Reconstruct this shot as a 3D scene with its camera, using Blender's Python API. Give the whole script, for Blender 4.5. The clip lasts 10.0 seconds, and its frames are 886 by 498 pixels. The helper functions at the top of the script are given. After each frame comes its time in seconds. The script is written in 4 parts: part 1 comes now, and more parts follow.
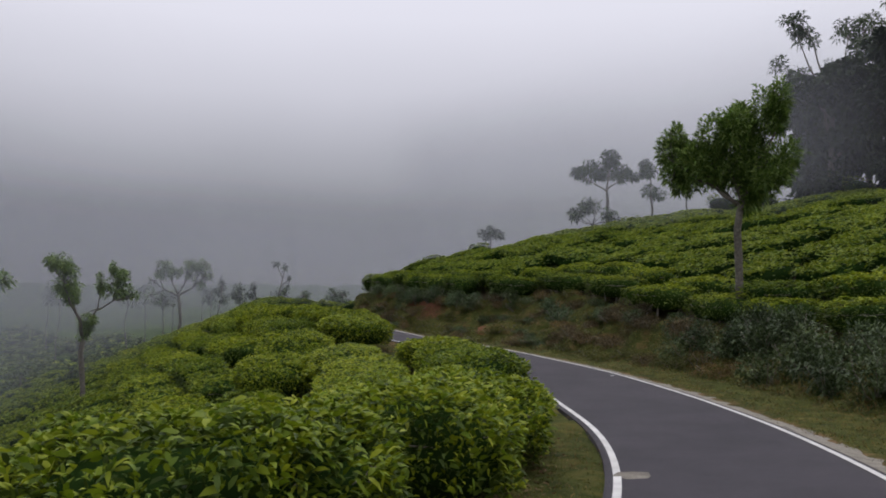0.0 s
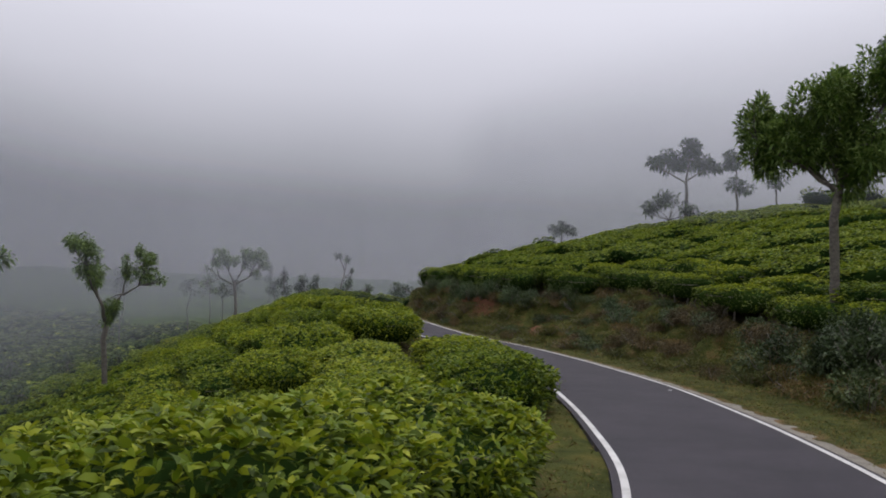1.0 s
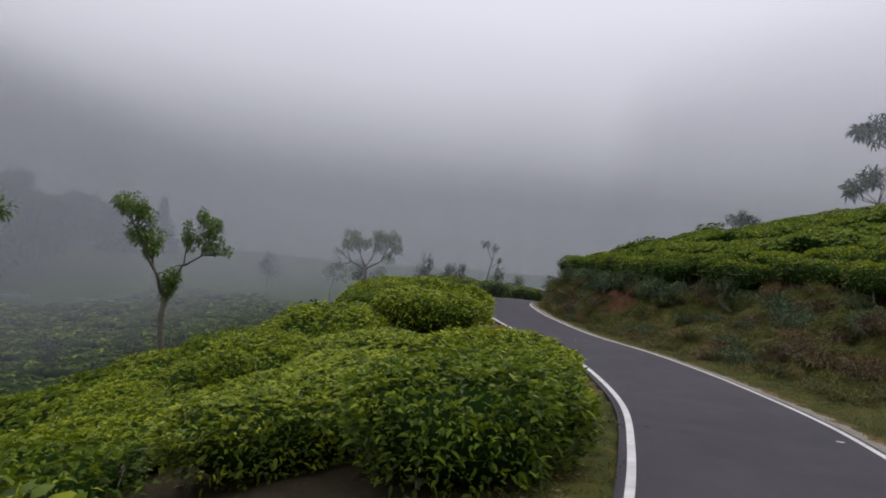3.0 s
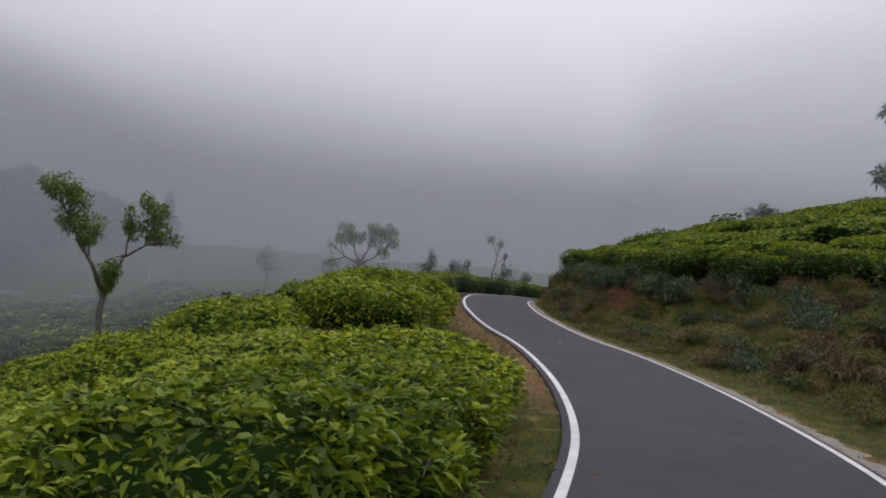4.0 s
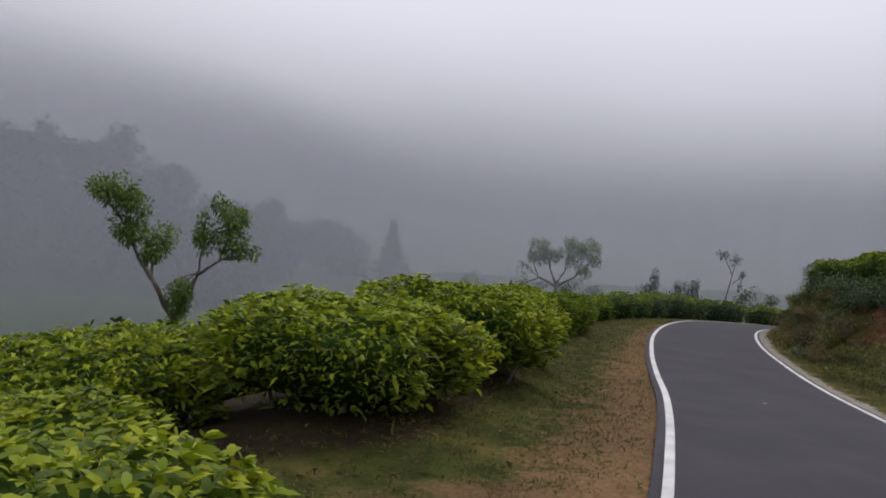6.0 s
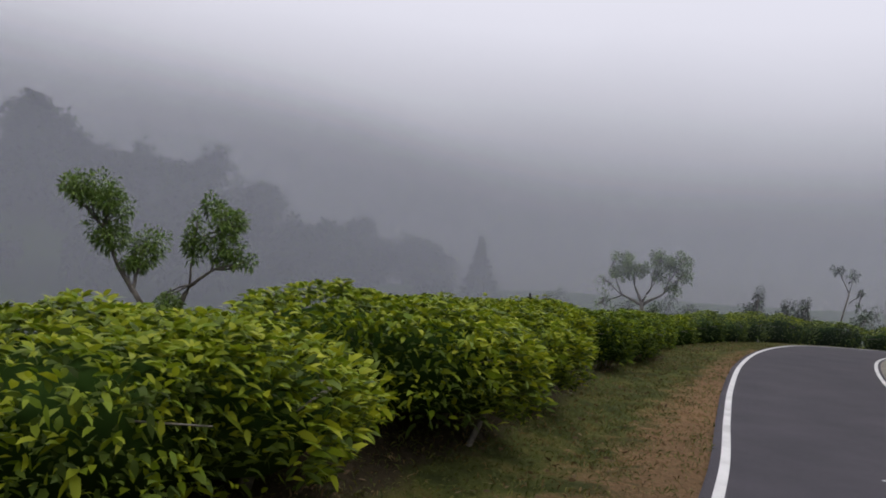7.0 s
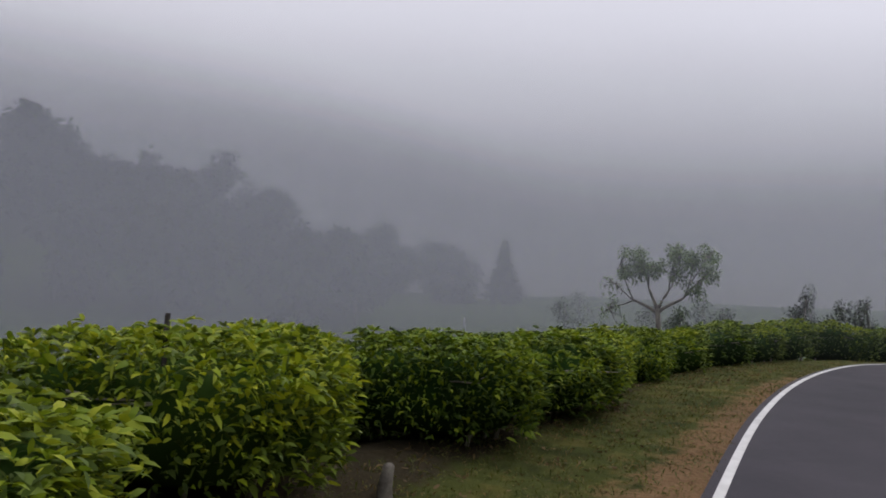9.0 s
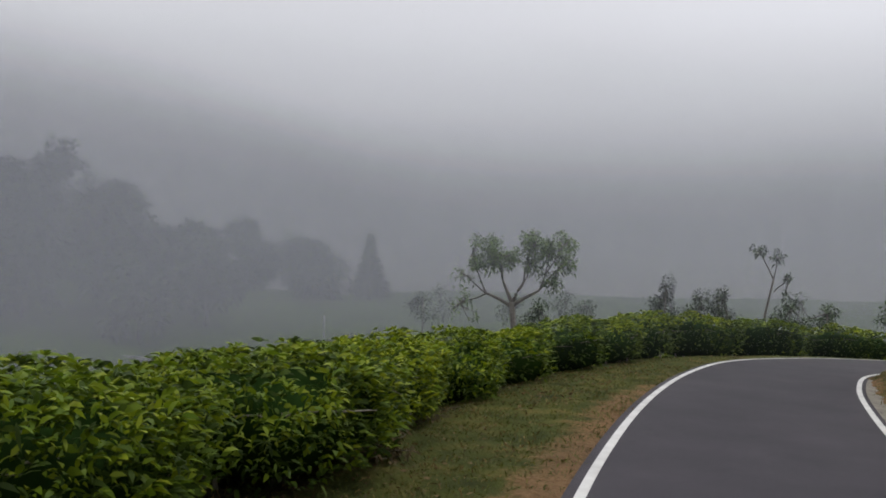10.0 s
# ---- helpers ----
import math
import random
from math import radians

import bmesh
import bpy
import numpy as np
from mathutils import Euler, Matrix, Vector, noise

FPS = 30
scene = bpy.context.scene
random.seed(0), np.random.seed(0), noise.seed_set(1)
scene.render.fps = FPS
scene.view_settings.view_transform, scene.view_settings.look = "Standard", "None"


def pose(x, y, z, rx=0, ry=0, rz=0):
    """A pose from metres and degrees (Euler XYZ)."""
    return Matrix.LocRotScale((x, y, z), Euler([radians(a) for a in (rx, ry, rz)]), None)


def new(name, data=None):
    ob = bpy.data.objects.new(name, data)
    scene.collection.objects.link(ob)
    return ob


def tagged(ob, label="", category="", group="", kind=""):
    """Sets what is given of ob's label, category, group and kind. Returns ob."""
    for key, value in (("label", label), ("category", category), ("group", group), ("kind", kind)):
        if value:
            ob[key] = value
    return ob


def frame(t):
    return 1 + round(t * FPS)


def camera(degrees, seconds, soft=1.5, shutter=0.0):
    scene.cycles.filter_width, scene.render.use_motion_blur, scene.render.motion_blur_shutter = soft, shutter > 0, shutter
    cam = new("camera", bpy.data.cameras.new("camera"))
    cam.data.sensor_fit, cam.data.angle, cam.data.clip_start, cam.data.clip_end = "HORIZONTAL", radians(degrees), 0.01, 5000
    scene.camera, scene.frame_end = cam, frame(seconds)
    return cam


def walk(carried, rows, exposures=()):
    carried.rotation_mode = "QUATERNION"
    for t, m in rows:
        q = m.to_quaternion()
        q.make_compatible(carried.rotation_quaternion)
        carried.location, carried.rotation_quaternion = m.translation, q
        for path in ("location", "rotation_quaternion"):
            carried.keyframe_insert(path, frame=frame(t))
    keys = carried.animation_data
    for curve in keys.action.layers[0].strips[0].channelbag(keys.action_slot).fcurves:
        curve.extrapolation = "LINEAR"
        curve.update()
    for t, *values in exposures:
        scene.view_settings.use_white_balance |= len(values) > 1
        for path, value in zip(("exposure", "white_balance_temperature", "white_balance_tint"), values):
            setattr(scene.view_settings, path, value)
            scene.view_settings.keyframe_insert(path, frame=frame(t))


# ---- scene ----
cam = camera(58.7, 10.0, soft=1.8)
METRES, EYE, TILT, LEAN, TURN = 46.0, 2.0, 3.5, 0.0, 0.0
ROWS = [
    (0.0, 0.0, 0.0, 0.0, -0.0, 0.0, 0.0),
    (0.5, 0.0168, 0.0417, -0.0045, 2.89, -0.03, -0.44),
    (1.0, 0.0349, 0.0896, -0.0094, 5.97, -0.17, -1.36),
    (1.5, 0.0496, 0.1323, -0.0139, 10.8, -0.42, -1.87),
    (2.0, 0.0618, 0.1766, -0.0188, 14.98, -0.61, -2.28),
    (3.5, 0.0865, 0.3188, -0.0336, 20.36, -0.89, -3.24),
    (4.0, 0.0897, 0.3656, -0.0366, 20.94, -0.97, -3.16),
    (4.5, 0.0895, 0.421, -0.0404, 21.71, -0.99, -3.1),
    (5.0, 0.0866, 0.469, -0.0429, 25.42, -0.92, -2.82),
    (5.5, 0.0801, 0.5182, -0.0457, 32.82, -0.47, -2.12),
    (7.0, 0.0434, 0.6667, -0.0532, 45.95, 1.4, -1.65),
    (7.5, 0.0268, 0.7128, -0.0542, 49.13, 1.45, -1.72),
    (8.0, 0.0071, 0.7647, -0.0545, 50.21, 1.37, -1.22),
    (8.5, -0.0131, 0.8117, -0.0547, 50.25, 1.53, -0.33),
    (9.0, -0.0322, 0.8561, -0.0559, 49.2, 1.94, -0.17),
    (9.5, -0.0522, 0.9018, -0.0569, 45.08, 1.99, 0.29),
    (10.0, -0.0762, 0.9556, -0.0591, 40.32, 1.58, 0.72),
]
walk(cam, [(t, pose(0, 0, EYE, TILT, LEAN, TURN) @ pose(METRES * x, METRES * y, METRES * z, 90 + pitch, roll, yaw)) for t, x, y, z, yaw, pitch, roll in ROWS],
     [(0.0, 0.0, 6500, 10), (3.4, 0.0, 6500, 10), (4.5, 0.05, 6500, 10), (5.0, 0.09, 6500, 10), (5.5, 0.0, 6500, 10), (7.0, 0.0, 6500, 10), (7.5, 0.05, 6500, 10), (8.0, 0.11, 6500, 10), (8.5, 0.1, 6500, 10), (9.0, -0.05, 6500, 10), (9.5, -0.08, 6620, 7), (10.0, 0.07, 6700, 5)])

# ---- light: a low, bright overcast ----
world = bpy.data.worlds.new("overcast")
scene.world = world
world.use_nodes = True
wn, wl = world.node_tree.nodes, world.node_tree.links
wn.clear()
w_out, w_bg = wn.new("ShaderNodeOutputWorld"), wn.new("ShaderNodeBackground")
w_sky, w_mix, w_ramp = wn.new("ShaderNodeTexSky"), wn.new("ShaderNodeMix"), wn.new("ShaderNodeValToRGB")
w_tex, w_sep, w_noise, w_add = wn.new("ShaderNodeTexCoord"), wn.new("ShaderNodeSeparateXYZ"), wn.new("ShaderNodeTexNoise"), wn.new("ShaderNodeMath")
SUN_UP, SUN_ROUND = 62.0, 20.0
w_sky.sky_type, w_sky.sun_disc = "NISHITA", False
w_sky.sun_elevation, w_sky.sun_rotation = radians(SUN_UP), radians(SUN_ROUND)
w_mix.data_type = "RGBA"
w_mix.inputs["Factor"].default_value = 0.93          # cloud over the clear sky
w_noise.inputs["Scale"].default_value, w_noise.inputs["Detail"].default_value = 2.2, 4.0
w_add.operation = "MULTIPLY_ADD"
w_add.inputs[1].default_value = 0.05
# brightness of the cloud from the horizon to the zenith
ramp = w_ramp.color_ramp
ramp.elements[0].position, ramp.elements[0].color = 0.0, (1.5, 1.48, 1.66, 1)
ramp.elements[1].position, ramp.elements[1].color = 1.0, (9.8, 9.7, 10.4, 1)
for at, c in ((0.065, 1.85), (0.13, 2.6), (0.20, 4.2), (0.275, 6.25), (0.36, 7.9), (0.5, 9.0)):
    ramp.elements.new(at).color = (c, c * 0.99, c * 1.1, 1)
wl.new(w_tex.outputs["Generated"], w_sep.inputs[0])
wl.new(w_tex.outputs["Generated"], w_noise.inputs["Vector"])
wl.new(w_noise.outputs["Fac"], w_add.inputs[0])
wl.new(w_sep.outputs["Z"], w_add.inputs[2])
wl.new(w_add.outputs[0], w_ramp.inputs["Fac"])
wl.new(w_sky.outputs[0], w_mix.inputs["A"])
wl.new(w_ramp.outputs["Color"], w_mix.inputs["B"])
wl.new(w_mix.outputs["Result"], w_bg.inputs["Color"])
wl.new(w_bg.outputs[0], w_out.inputs[0])
w_bg.inputs["Strength"].default_value = 0.10
sun_data = bpy.data.lights.new("sun", "SUN")
sun_data.energy, sun_data.angle, sun_data.color = 0.9, radians(35), (1.0, 0.97, 0.93)
sun = new("sun", sun_data)
sun.matrix_world = pose(0, 0, 60, 90 - SUN_UP, 0, 180 - SUN_ROUND)


# ---- materials ----
def material(name, rough=0.8, spec=0.3):
    m = bpy.data.materials.new(name)
    m.use_nodes = True
    b = m.node_tree.nodes["Principled BSDF"]
    b.inputs["Roughness"].default_value = rough
    b.inputs["Specular IOR Level"].default_value = spec
    return m, m.node_tree.nodes, m.node_tree.links, b


def noise_node(n, l, scale, detail=4.0, rough=0.55, space="Object"):
    tex, t = n.new("ShaderNodeTexNoise"), n.new("ShaderNodeTexCoord")
    tex.inputs["Scale"].default_value, tex.inputs["Detail"].default_value, tex.inputs["Roughness"].default_value = scale, detail, rough
    l.new(t.outputs[space], tex.inputs["Vector"])
    return tex.outputs["Fac"]


def ramp_node(n, l, fac, stops):
    r = n.new("ShaderNodeValToRGB")
    e = r.color_ramp.elements
    e[0].position, e[0].color = stops[0][0], (*stops[0][1], 1)
    e[1].position, e[1].color = stops[-1][0], (*stops[-1][1], 1)
    for p, c in stops[1:-1]:
        e.new(p).color = (*c, 1)
    l.new(fac, r.inputs["Fac"])
    return r.outputs["Color"]


def mix_node(n, l, fac, a, b, blend="MIX"):
    m = n.new("ShaderNodeMix")
    m.data_type, m.blend_type = "RGBA", blend
    for key, v in (("Factor", fac), ("A", a), ("B", b)):
        if isinstance(v, (int, float)):
            m.inputs[key].default_value = v
        elif isinstance(v, tuple):
            m.inputs[key].default_value = (*v, 1)
        else:
            l.new(v, m.inputs[key])
    return m.outputs["Result"]


def math_node(n, l, op, a, b=0.0, c=0.0):
    m = n.new("ShaderNodeMath")
    m.operation = op
    for i, v in enumerate((a, b, c)):
        if isinstance(v, (int, float)):
            m.inputs[i].default_value = v
        else:
            l.new(v, m.inputs[i])
    return m.outputs[0]


def bump_node(n, l, height, b, strength=0.4, distance=0.02):
    u = n.new("ShaderNodeBump")
    u.inputs["Strength"].default_value, u.inputs["Distance"].default_value = strength, distance
    l.new(height, u.inputs["Height"])
    l.new(u.outputs[0], b.inputs["Normal"])


def attribute_node(n, name):
    a = n.new("ShaderNodeAttribute")
    a.attribute_name = name
    return a.outputs["Fac"]


def leaf_material(name, dark, mid, light, rough=0.55, thin=0.25, spec=0.35):
    """Leaves: each one a little different, each plant too, with light passing through."""
    m, n, l, b = material(name, rough, spec)
    geo, info = n.new("ShaderNodeNewGeometry"), n.new("ShaderNodeObjectInfo")
    col = ramp_node(n, l, geo.outputs["Random Per Island"], [(0.0, dark), (0.5, mid), (1.0, light)])
    big = noise_node(n, l, 0.55, 3.0, space="Object")
    tint = ramp_node(n, l, big, [(0.3, (0.78, 0.80, 0.7)), (0.7, (1.18, 1.12, 1.1))])
    col = mix_node(n, l, 1.0, col, tint, "MULTIPLY")
    own = ramp_node(n, l, info.outputs["Random"], [(0.0, (0.62, 0.70, 0.70)), (0.5, (1.0, 1.0, 1.0)), (1.0, (1.16, 1.12, 0.95))])
    col = mix_node(n, l, 1.0, col, own, "MULTIPLY")
    l.new(col, b.inputs["Base Color"])
    tr, mx = n.new("ShaderNodeBsdfTranslucent"), n.new("ShaderNodeMixShader")
    l.new(col, tr.inputs["Color"])
    mx.inputs[0].default_value = thin
    l.new(b.outputs[0], mx.inputs[1])
    l.new(tr.outputs[0], mx.inputs[2])
    l.new(mx.outputs[0], n["Material Output"].inputs["Surface"])
    return m


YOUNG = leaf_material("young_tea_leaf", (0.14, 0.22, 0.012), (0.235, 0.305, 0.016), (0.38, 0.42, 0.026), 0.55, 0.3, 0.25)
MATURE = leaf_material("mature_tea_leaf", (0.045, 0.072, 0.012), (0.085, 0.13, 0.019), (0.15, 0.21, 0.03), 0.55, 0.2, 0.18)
# core of a bush: the shade among the leaves, put into a dark colour
SHADED_CORE = leaf_material("shaded_leaf_core", (0.016, 0.032, 0.008), (0.022, 0.044, 0.011), (0.028, 0.055, 0.014), 1.0, 0.0, 0.0)
OAK_LEAF = leaf_material("silver_oak_leaf", (0.065, 0.125, 0.028), (0.12, 0.20, 0.046), (0.21, 0.30, 0.085), 0.6, 0.4)
DULL_LEAF = leaf_material("dull_tree_leaf", (0.03, 0.055, 0.02), (0.05, 0.085, 0.03), (0.085, 0.13, 0.05), 0.65, 0.2)
WOOD_LEAF = leaf_material("forest_leaf", (0.016, 0.03, 0.014), (0.03, 0.05, 0.022), (0.045, 0.07, 0.03), 0.7, 0.15)
SHRUB_LEAF = leaf_material("shrub_leaf", (0.03, 0.052, 0.02), (0.055, 0.088, 0.032), (0.105, 0.15, 0.058), 0.55, 0.2)
BRACKEN = leaf_material("dry_bracken", (0.055, 0.045, 0.022), (0.105, 0.08, 0.042), (0.19, 0.14, 0.078), 0.8, 0.15)
GREY_LEAF = leaf_material("grey_green_leaf", (0.05, 0.085, 0.04), (0.085, 0.135, 0.062), (0.14, 0.2, 0.1), 0.7, 0.2)
GRASS = leaf_material("grass_blade", (0.05, 0.07, 0.014), (0.088, 0.106, 0.022), (0.148, 0.148, 0.038), 0.7, 0.25)
BANK_GRASS = leaf_material("bank_grass_blade", (0.06, 0.078, 0.017), (0.11, 0.122, 0.028), (0.19, 0.18, 0.052), 0.7, 0.3)
DRY = leaf_material("dry_grass_blade", (0.10, 0.075, 0.035), (0.16, 0.115, 0.05), (0.24, 0.17, 0.08), 0.8, 0.2)
LITTER = leaf_material("fallen_leaf", (0.08, 0.05, 0.028), (0.14, 0.088, 0.045), (0.23, 0.16, 0.085), 0.8, 0.1)


def bark_material(name, dark, light):
    m, n, l, b = material(name, 0.9, 0.15)
    f = noise_node(n, l, 9.0, 6.0, 0.7)
    l.new(ramp_node(n, l, f, [(0.3, dark), (0.7, light)]), b.inputs["Base Color"])
    bump_node(n, l, f, b, 0.6, 0.02)
    return m


BARK = bark_material("grey_bark", (0.07, 0.06, 0.05), (0.22, 0.2, 0.17))
DARK_WOOD = bark_material("dark_old_wood", (0.02, 0.018, 0.015), (0.05, 0.045, 0.04))
TEA_WOOD = bark_material("tea_stem_wood", (0.10, 0.088, 0.072), (0.32, 0.29, 0.25))


def ground_material():
    m, n, l, b = material("ground", 0.95, 0.1)
    fine, mid, broad = noise_node(n, l, 14.0, 6.0, 0.7), noise_node(n, l, 1.7, 5.0, 0.6), noise_node(n, l, 0.28, 4.0, 0.55)
    grass = ramp_node(n, l, mid, [(0.3, (0.03, 0.038, 0.010)), (0.5, (0.064, 0.073, 0.017)), (0.7, (0.125, 0.108, 0.032))])
    soil = ramp_node(n, l, fine, [(0.3, (0.115, 0.066, 0.034)), (0.7, (0.255, 0.16, 0.088))])
    red = ramp_node(n, l, fine, [(0.3, (0.07, 0.033, 0.02)), (0.7, (0.22, 0.09, 0.05))])
    # dark: shade beneath the tea, put into the ground colour
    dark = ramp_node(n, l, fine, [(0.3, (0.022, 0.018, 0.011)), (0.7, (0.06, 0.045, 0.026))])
    uneven = math_node(n, l, "MULTIPLY_ADD", math_node(n, l, "SUBTRACT", mid, 0.5), 1.6, math_node(n, l, "MULTIPLY", math_node(n, l, "SUBTRACT", fine, 0.5), 0.8))

    def mask(name):
        v = math_node(n, l, "ADD", attribute_node(n, name), uneven)
        s = n.new("ShaderNodeMapRange")
        s.inputs["From Min"].default_value, s.inputs["From Max"].default_value = 0.35, 0.75
        l.new(v, s.inputs["Value"])
        return s.outputs["Result"]
    lush = ramp_node(n, l, mid, [(0.3, (0.025, 0.048, 0.010)), (0.7, (0.06, 0.10, 0.018))])
    col = mix_node(n, l, mask("lush"), grass, lush)
    col = mix_node(n, l, mask("bare"), col, soil)
    col = mix_node(n, l, mask("red"), col, red)
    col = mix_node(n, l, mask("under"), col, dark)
    tone = ramp_node(n, l, broad, [(0.3, (0.75, 0.78, 0.75)), (0.7, (1.15, 1.12, 1.05))])
    l.new(mix_node(n, l, 1.0, col, tone, "MULTIPLY"), b.inputs["Base Color"])
    bump_node(n, l, math_node(n, l, "ADD", fine, mid), b, 0.7, 0.06)
    return m


def asphalt_material():
    m, n, l, b = material("asphalt", 0.85, 0.3)
    grit, patch, stain = noise_node(n, l, 130.0, 3.0, 0.7), noise_node(n, l, 0.7, 5.0, 0.6), noise_node(n, l, 5.0, 6.0, 0.7)
    col = ramp_node(n, l, grit, [(0.3, (0.028, 0.0255, 0.032)), (0.6, (0.053, 0.048, 0.059)), (0.75, (0.105, 0.097, 0.109))])
    tone = ramp_node(n, l, patch, [(0.3, (0.8, 0.8, 0.82)), (0.7, (1.2, 1.18, 1.16))])
    col = mix_node(n, l, 1.0, col, tone, "MULTIPLY")
    dust = n.new("ShaderNodeMapRange")
    dust.inputs["From Min"].default_value, dust.inputs["From Max"].default_value, dust.inputs["To Max"].default_value = 0.6, 0.85, 0.5
    l.new(stain, dust.inputs["Value"])
    col = mix_node(n, l, dust.outputs["Result"], col, (0.105, 0.098, 0.09))
    l.new(col, b.inputs["Base Color"])
    bump_node(n, l, grit, b, 0.5, 0.006)
    return m


def plain_material(name, dark, light, scale=20.0, rough=0.85, bump=0.3):
    m, n, l, b = material(name, rough, 0.25)
    f = math_node(n, l, "MULTIPLY_ADD", noise_node(n, l, scale, 6.0, 0.7), 0.6, math_node(n, l, "MULTIPLY", noise_node(n, l, scale * 0.12, 4.0), 0.4))
    l.new(ramp_node(n, l, f, [(0.35, dark), (0.62, light)]), b.inputs["Base Color"])
    bump_node(n, l, f, b, bump, 0.01)
    return m


def paint_material():
    """Road paint, worn through in small flecks."""
    m, n, l, b = material("white_road_paint", 0.7, 0.3)
    a, c = noise_node(n, l, 38.0, 6.0, 0.75), noise_node(n, l, 2.2, 4.0)
    col = ramp_node(n, l, c, [(0.3, (0.52, 0.51, 0.5)), (0.7, (0.74, 0.73, 0.72))])
    w = n.new("ShaderNodeMapRange")
    w.inputs["From Min"].default_value, w.inputs["From Max"].default_value = 0.64, 0.70
    l.new(a, w.inputs["Value"])
    l.new(mix_node(n, l, w.outputs["Result"], col, (0.12, 0.12, 0.12)), b.inputs["Base Color"])
    return m


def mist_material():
    """Sheets that stand in for haze: scatter light on both sides, let most through."""
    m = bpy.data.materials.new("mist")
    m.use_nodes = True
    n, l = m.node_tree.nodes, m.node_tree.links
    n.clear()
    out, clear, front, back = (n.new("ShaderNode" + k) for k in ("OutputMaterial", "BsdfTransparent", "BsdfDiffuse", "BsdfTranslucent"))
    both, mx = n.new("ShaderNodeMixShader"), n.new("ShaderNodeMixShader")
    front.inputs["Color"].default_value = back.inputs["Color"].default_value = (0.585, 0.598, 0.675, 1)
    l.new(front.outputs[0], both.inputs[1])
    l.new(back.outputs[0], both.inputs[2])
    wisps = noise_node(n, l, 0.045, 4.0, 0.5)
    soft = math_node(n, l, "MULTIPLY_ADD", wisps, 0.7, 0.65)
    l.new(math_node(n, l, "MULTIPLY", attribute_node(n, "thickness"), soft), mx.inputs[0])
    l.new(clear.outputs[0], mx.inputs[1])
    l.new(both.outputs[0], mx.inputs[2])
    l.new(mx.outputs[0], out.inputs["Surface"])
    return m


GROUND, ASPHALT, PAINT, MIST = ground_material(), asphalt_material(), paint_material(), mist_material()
GRAVEL = plain_material("pale_gravel_edge", (0.14, 0.125, 0.105), (0.3, 0.275, 0.235), 30.0, 0.95, 0.6)
WHITEWASH = plain_material("weathered_whitewash", (0.28, 0.28, 0.28), (0.42, 0.42, 0.41), 6.0)
PALE = plain_material("pale_scrap", (0.5, 0.5, 0.5), (0.7, 0.7, 0.7), 20.0)

# ---- plan: the road's line and the lie of the land ----
ROAD_HALF = 1.77          # centre to the middle of an edge line
CENTRE = [(-9, -30), (-5.2, -15), (-2.4, -7), (0, 0), (1.99, 4), (3.46, 8), (4.39, 12), (4.85, 16), (4.78, 20), (4.45, 24), (3.87, 28),
          (2.76, 32), (1.22, 36), (-0.5, 40), (-2.42, 44), (-4.29, 48), (-6.43, 53), (-8.19, 58), (-9.55, 63), (-10.2, 67.5),
          (-9.5, 71.5), (-7.2, 75.5), (-2, 80), (6, 86), (20, 94), (45, 104)]
ROAD_Y = [-30, 0, 4.1, 8.2, 14.7, 19.4, 23.9, 30.8, 35.3, 39.5, 44, 50, 58, 66, 74, 78, 86, 110]
ROAD_Z = [1.2, 0, -.18, -.37, -.65, -.67, -.64, -.57, -.37, -.28, -.24, .06, .43, .58, .5, .15, -.9, -3.0]


def spline(points, step=0.25):
    """A smooth line through the points, at even steps."""
    p = np.array([points[0]] + list(points) + [points[-1]], float)
    out = []
    for a, b, c, d in zip(p, p[1:], p[2:], p[3:]):
        n = max(2, int(np.hypot(*(c - b)) / step))
        u = (np.arange(n) / n)[:, None]
        out.append(0.5 * (2 * b + (c - a) * u + (2 * a - 5 * b + 4 * c - d) * u ** 2 + (3 * b - a - 3 * c + d) * u ** 3))
    return np.vstack(out + [p[-1:]])


MID = spline(CENTRE)
TAN = np.gradient(MID, axis=0)
TAN /= np.linalg.norm(TAN, axis=1)[:, None]
SIDE = np.stack([TAN[:, 1], -TAN[:, 0]], 1)          # to the right of the way
MID_Z = np.interp(MID[:, 1], ROAD_Y, ROAD_Z)
k7 = np.ones(25) / 25
MID_Z = np.convolve(np.pad(MID_Z, 12, mode="edge"), k7, "valid")
FALL = np.interp(MID[:, 1], [0, 12, 20, 28, 36, 60, 68], [0.01, 0.03, 0.035, 0.0, -0.035, -0.04, -0.05])          # the road's cross slope, up to the right


def smooth(a, b, x):
    u = np.clip((x - a) / (b - a), 0, 1)
    return u * u * (3 - 2 * u)


def by_road(x, y):
    """Signed distance from the road's middle (right: plus), the index along it and the road's height there."""
    x, y = np.atleast_1d(np.asarray(x, float)), np.atleast_1d(np.asarray(y, float))
    near = np.empty(x.shape, int)
    for i in range(0, len(x), 4000):
        q = (x[i:i + 4000, None] - MID[None, :, 0]) ** 2 + (y[i:i + 4000, None] - MID[None, :, 1]) ** 2
        near[i:i + 4000] = q.argmin(1)
    dx, dy = x - MID[near, 0], y - MID[near, 1]
    d = np.hypot(dx, dy) * np.sign(dx * SIDE[near, 0] + dy * SIDE[near, 1] + 1e-9)
    return d, near, MID_Z[near]


def waves(x, y, size, seed):
    """Soft unevenness of about -1 to 1."""
    r = np.random.RandomState(seed)
    z = np.zeros_like(x)
    for i in range(6):
        a, p, f = r.uniform(0, 6.28), r.uniform(0, 6.28), r.uniform(0.6, 1.7) / size * 6.28
        z = z + np.sin((x * np.cos(a) + y * np.sin(a)) * f + p)
    return z / 2.6


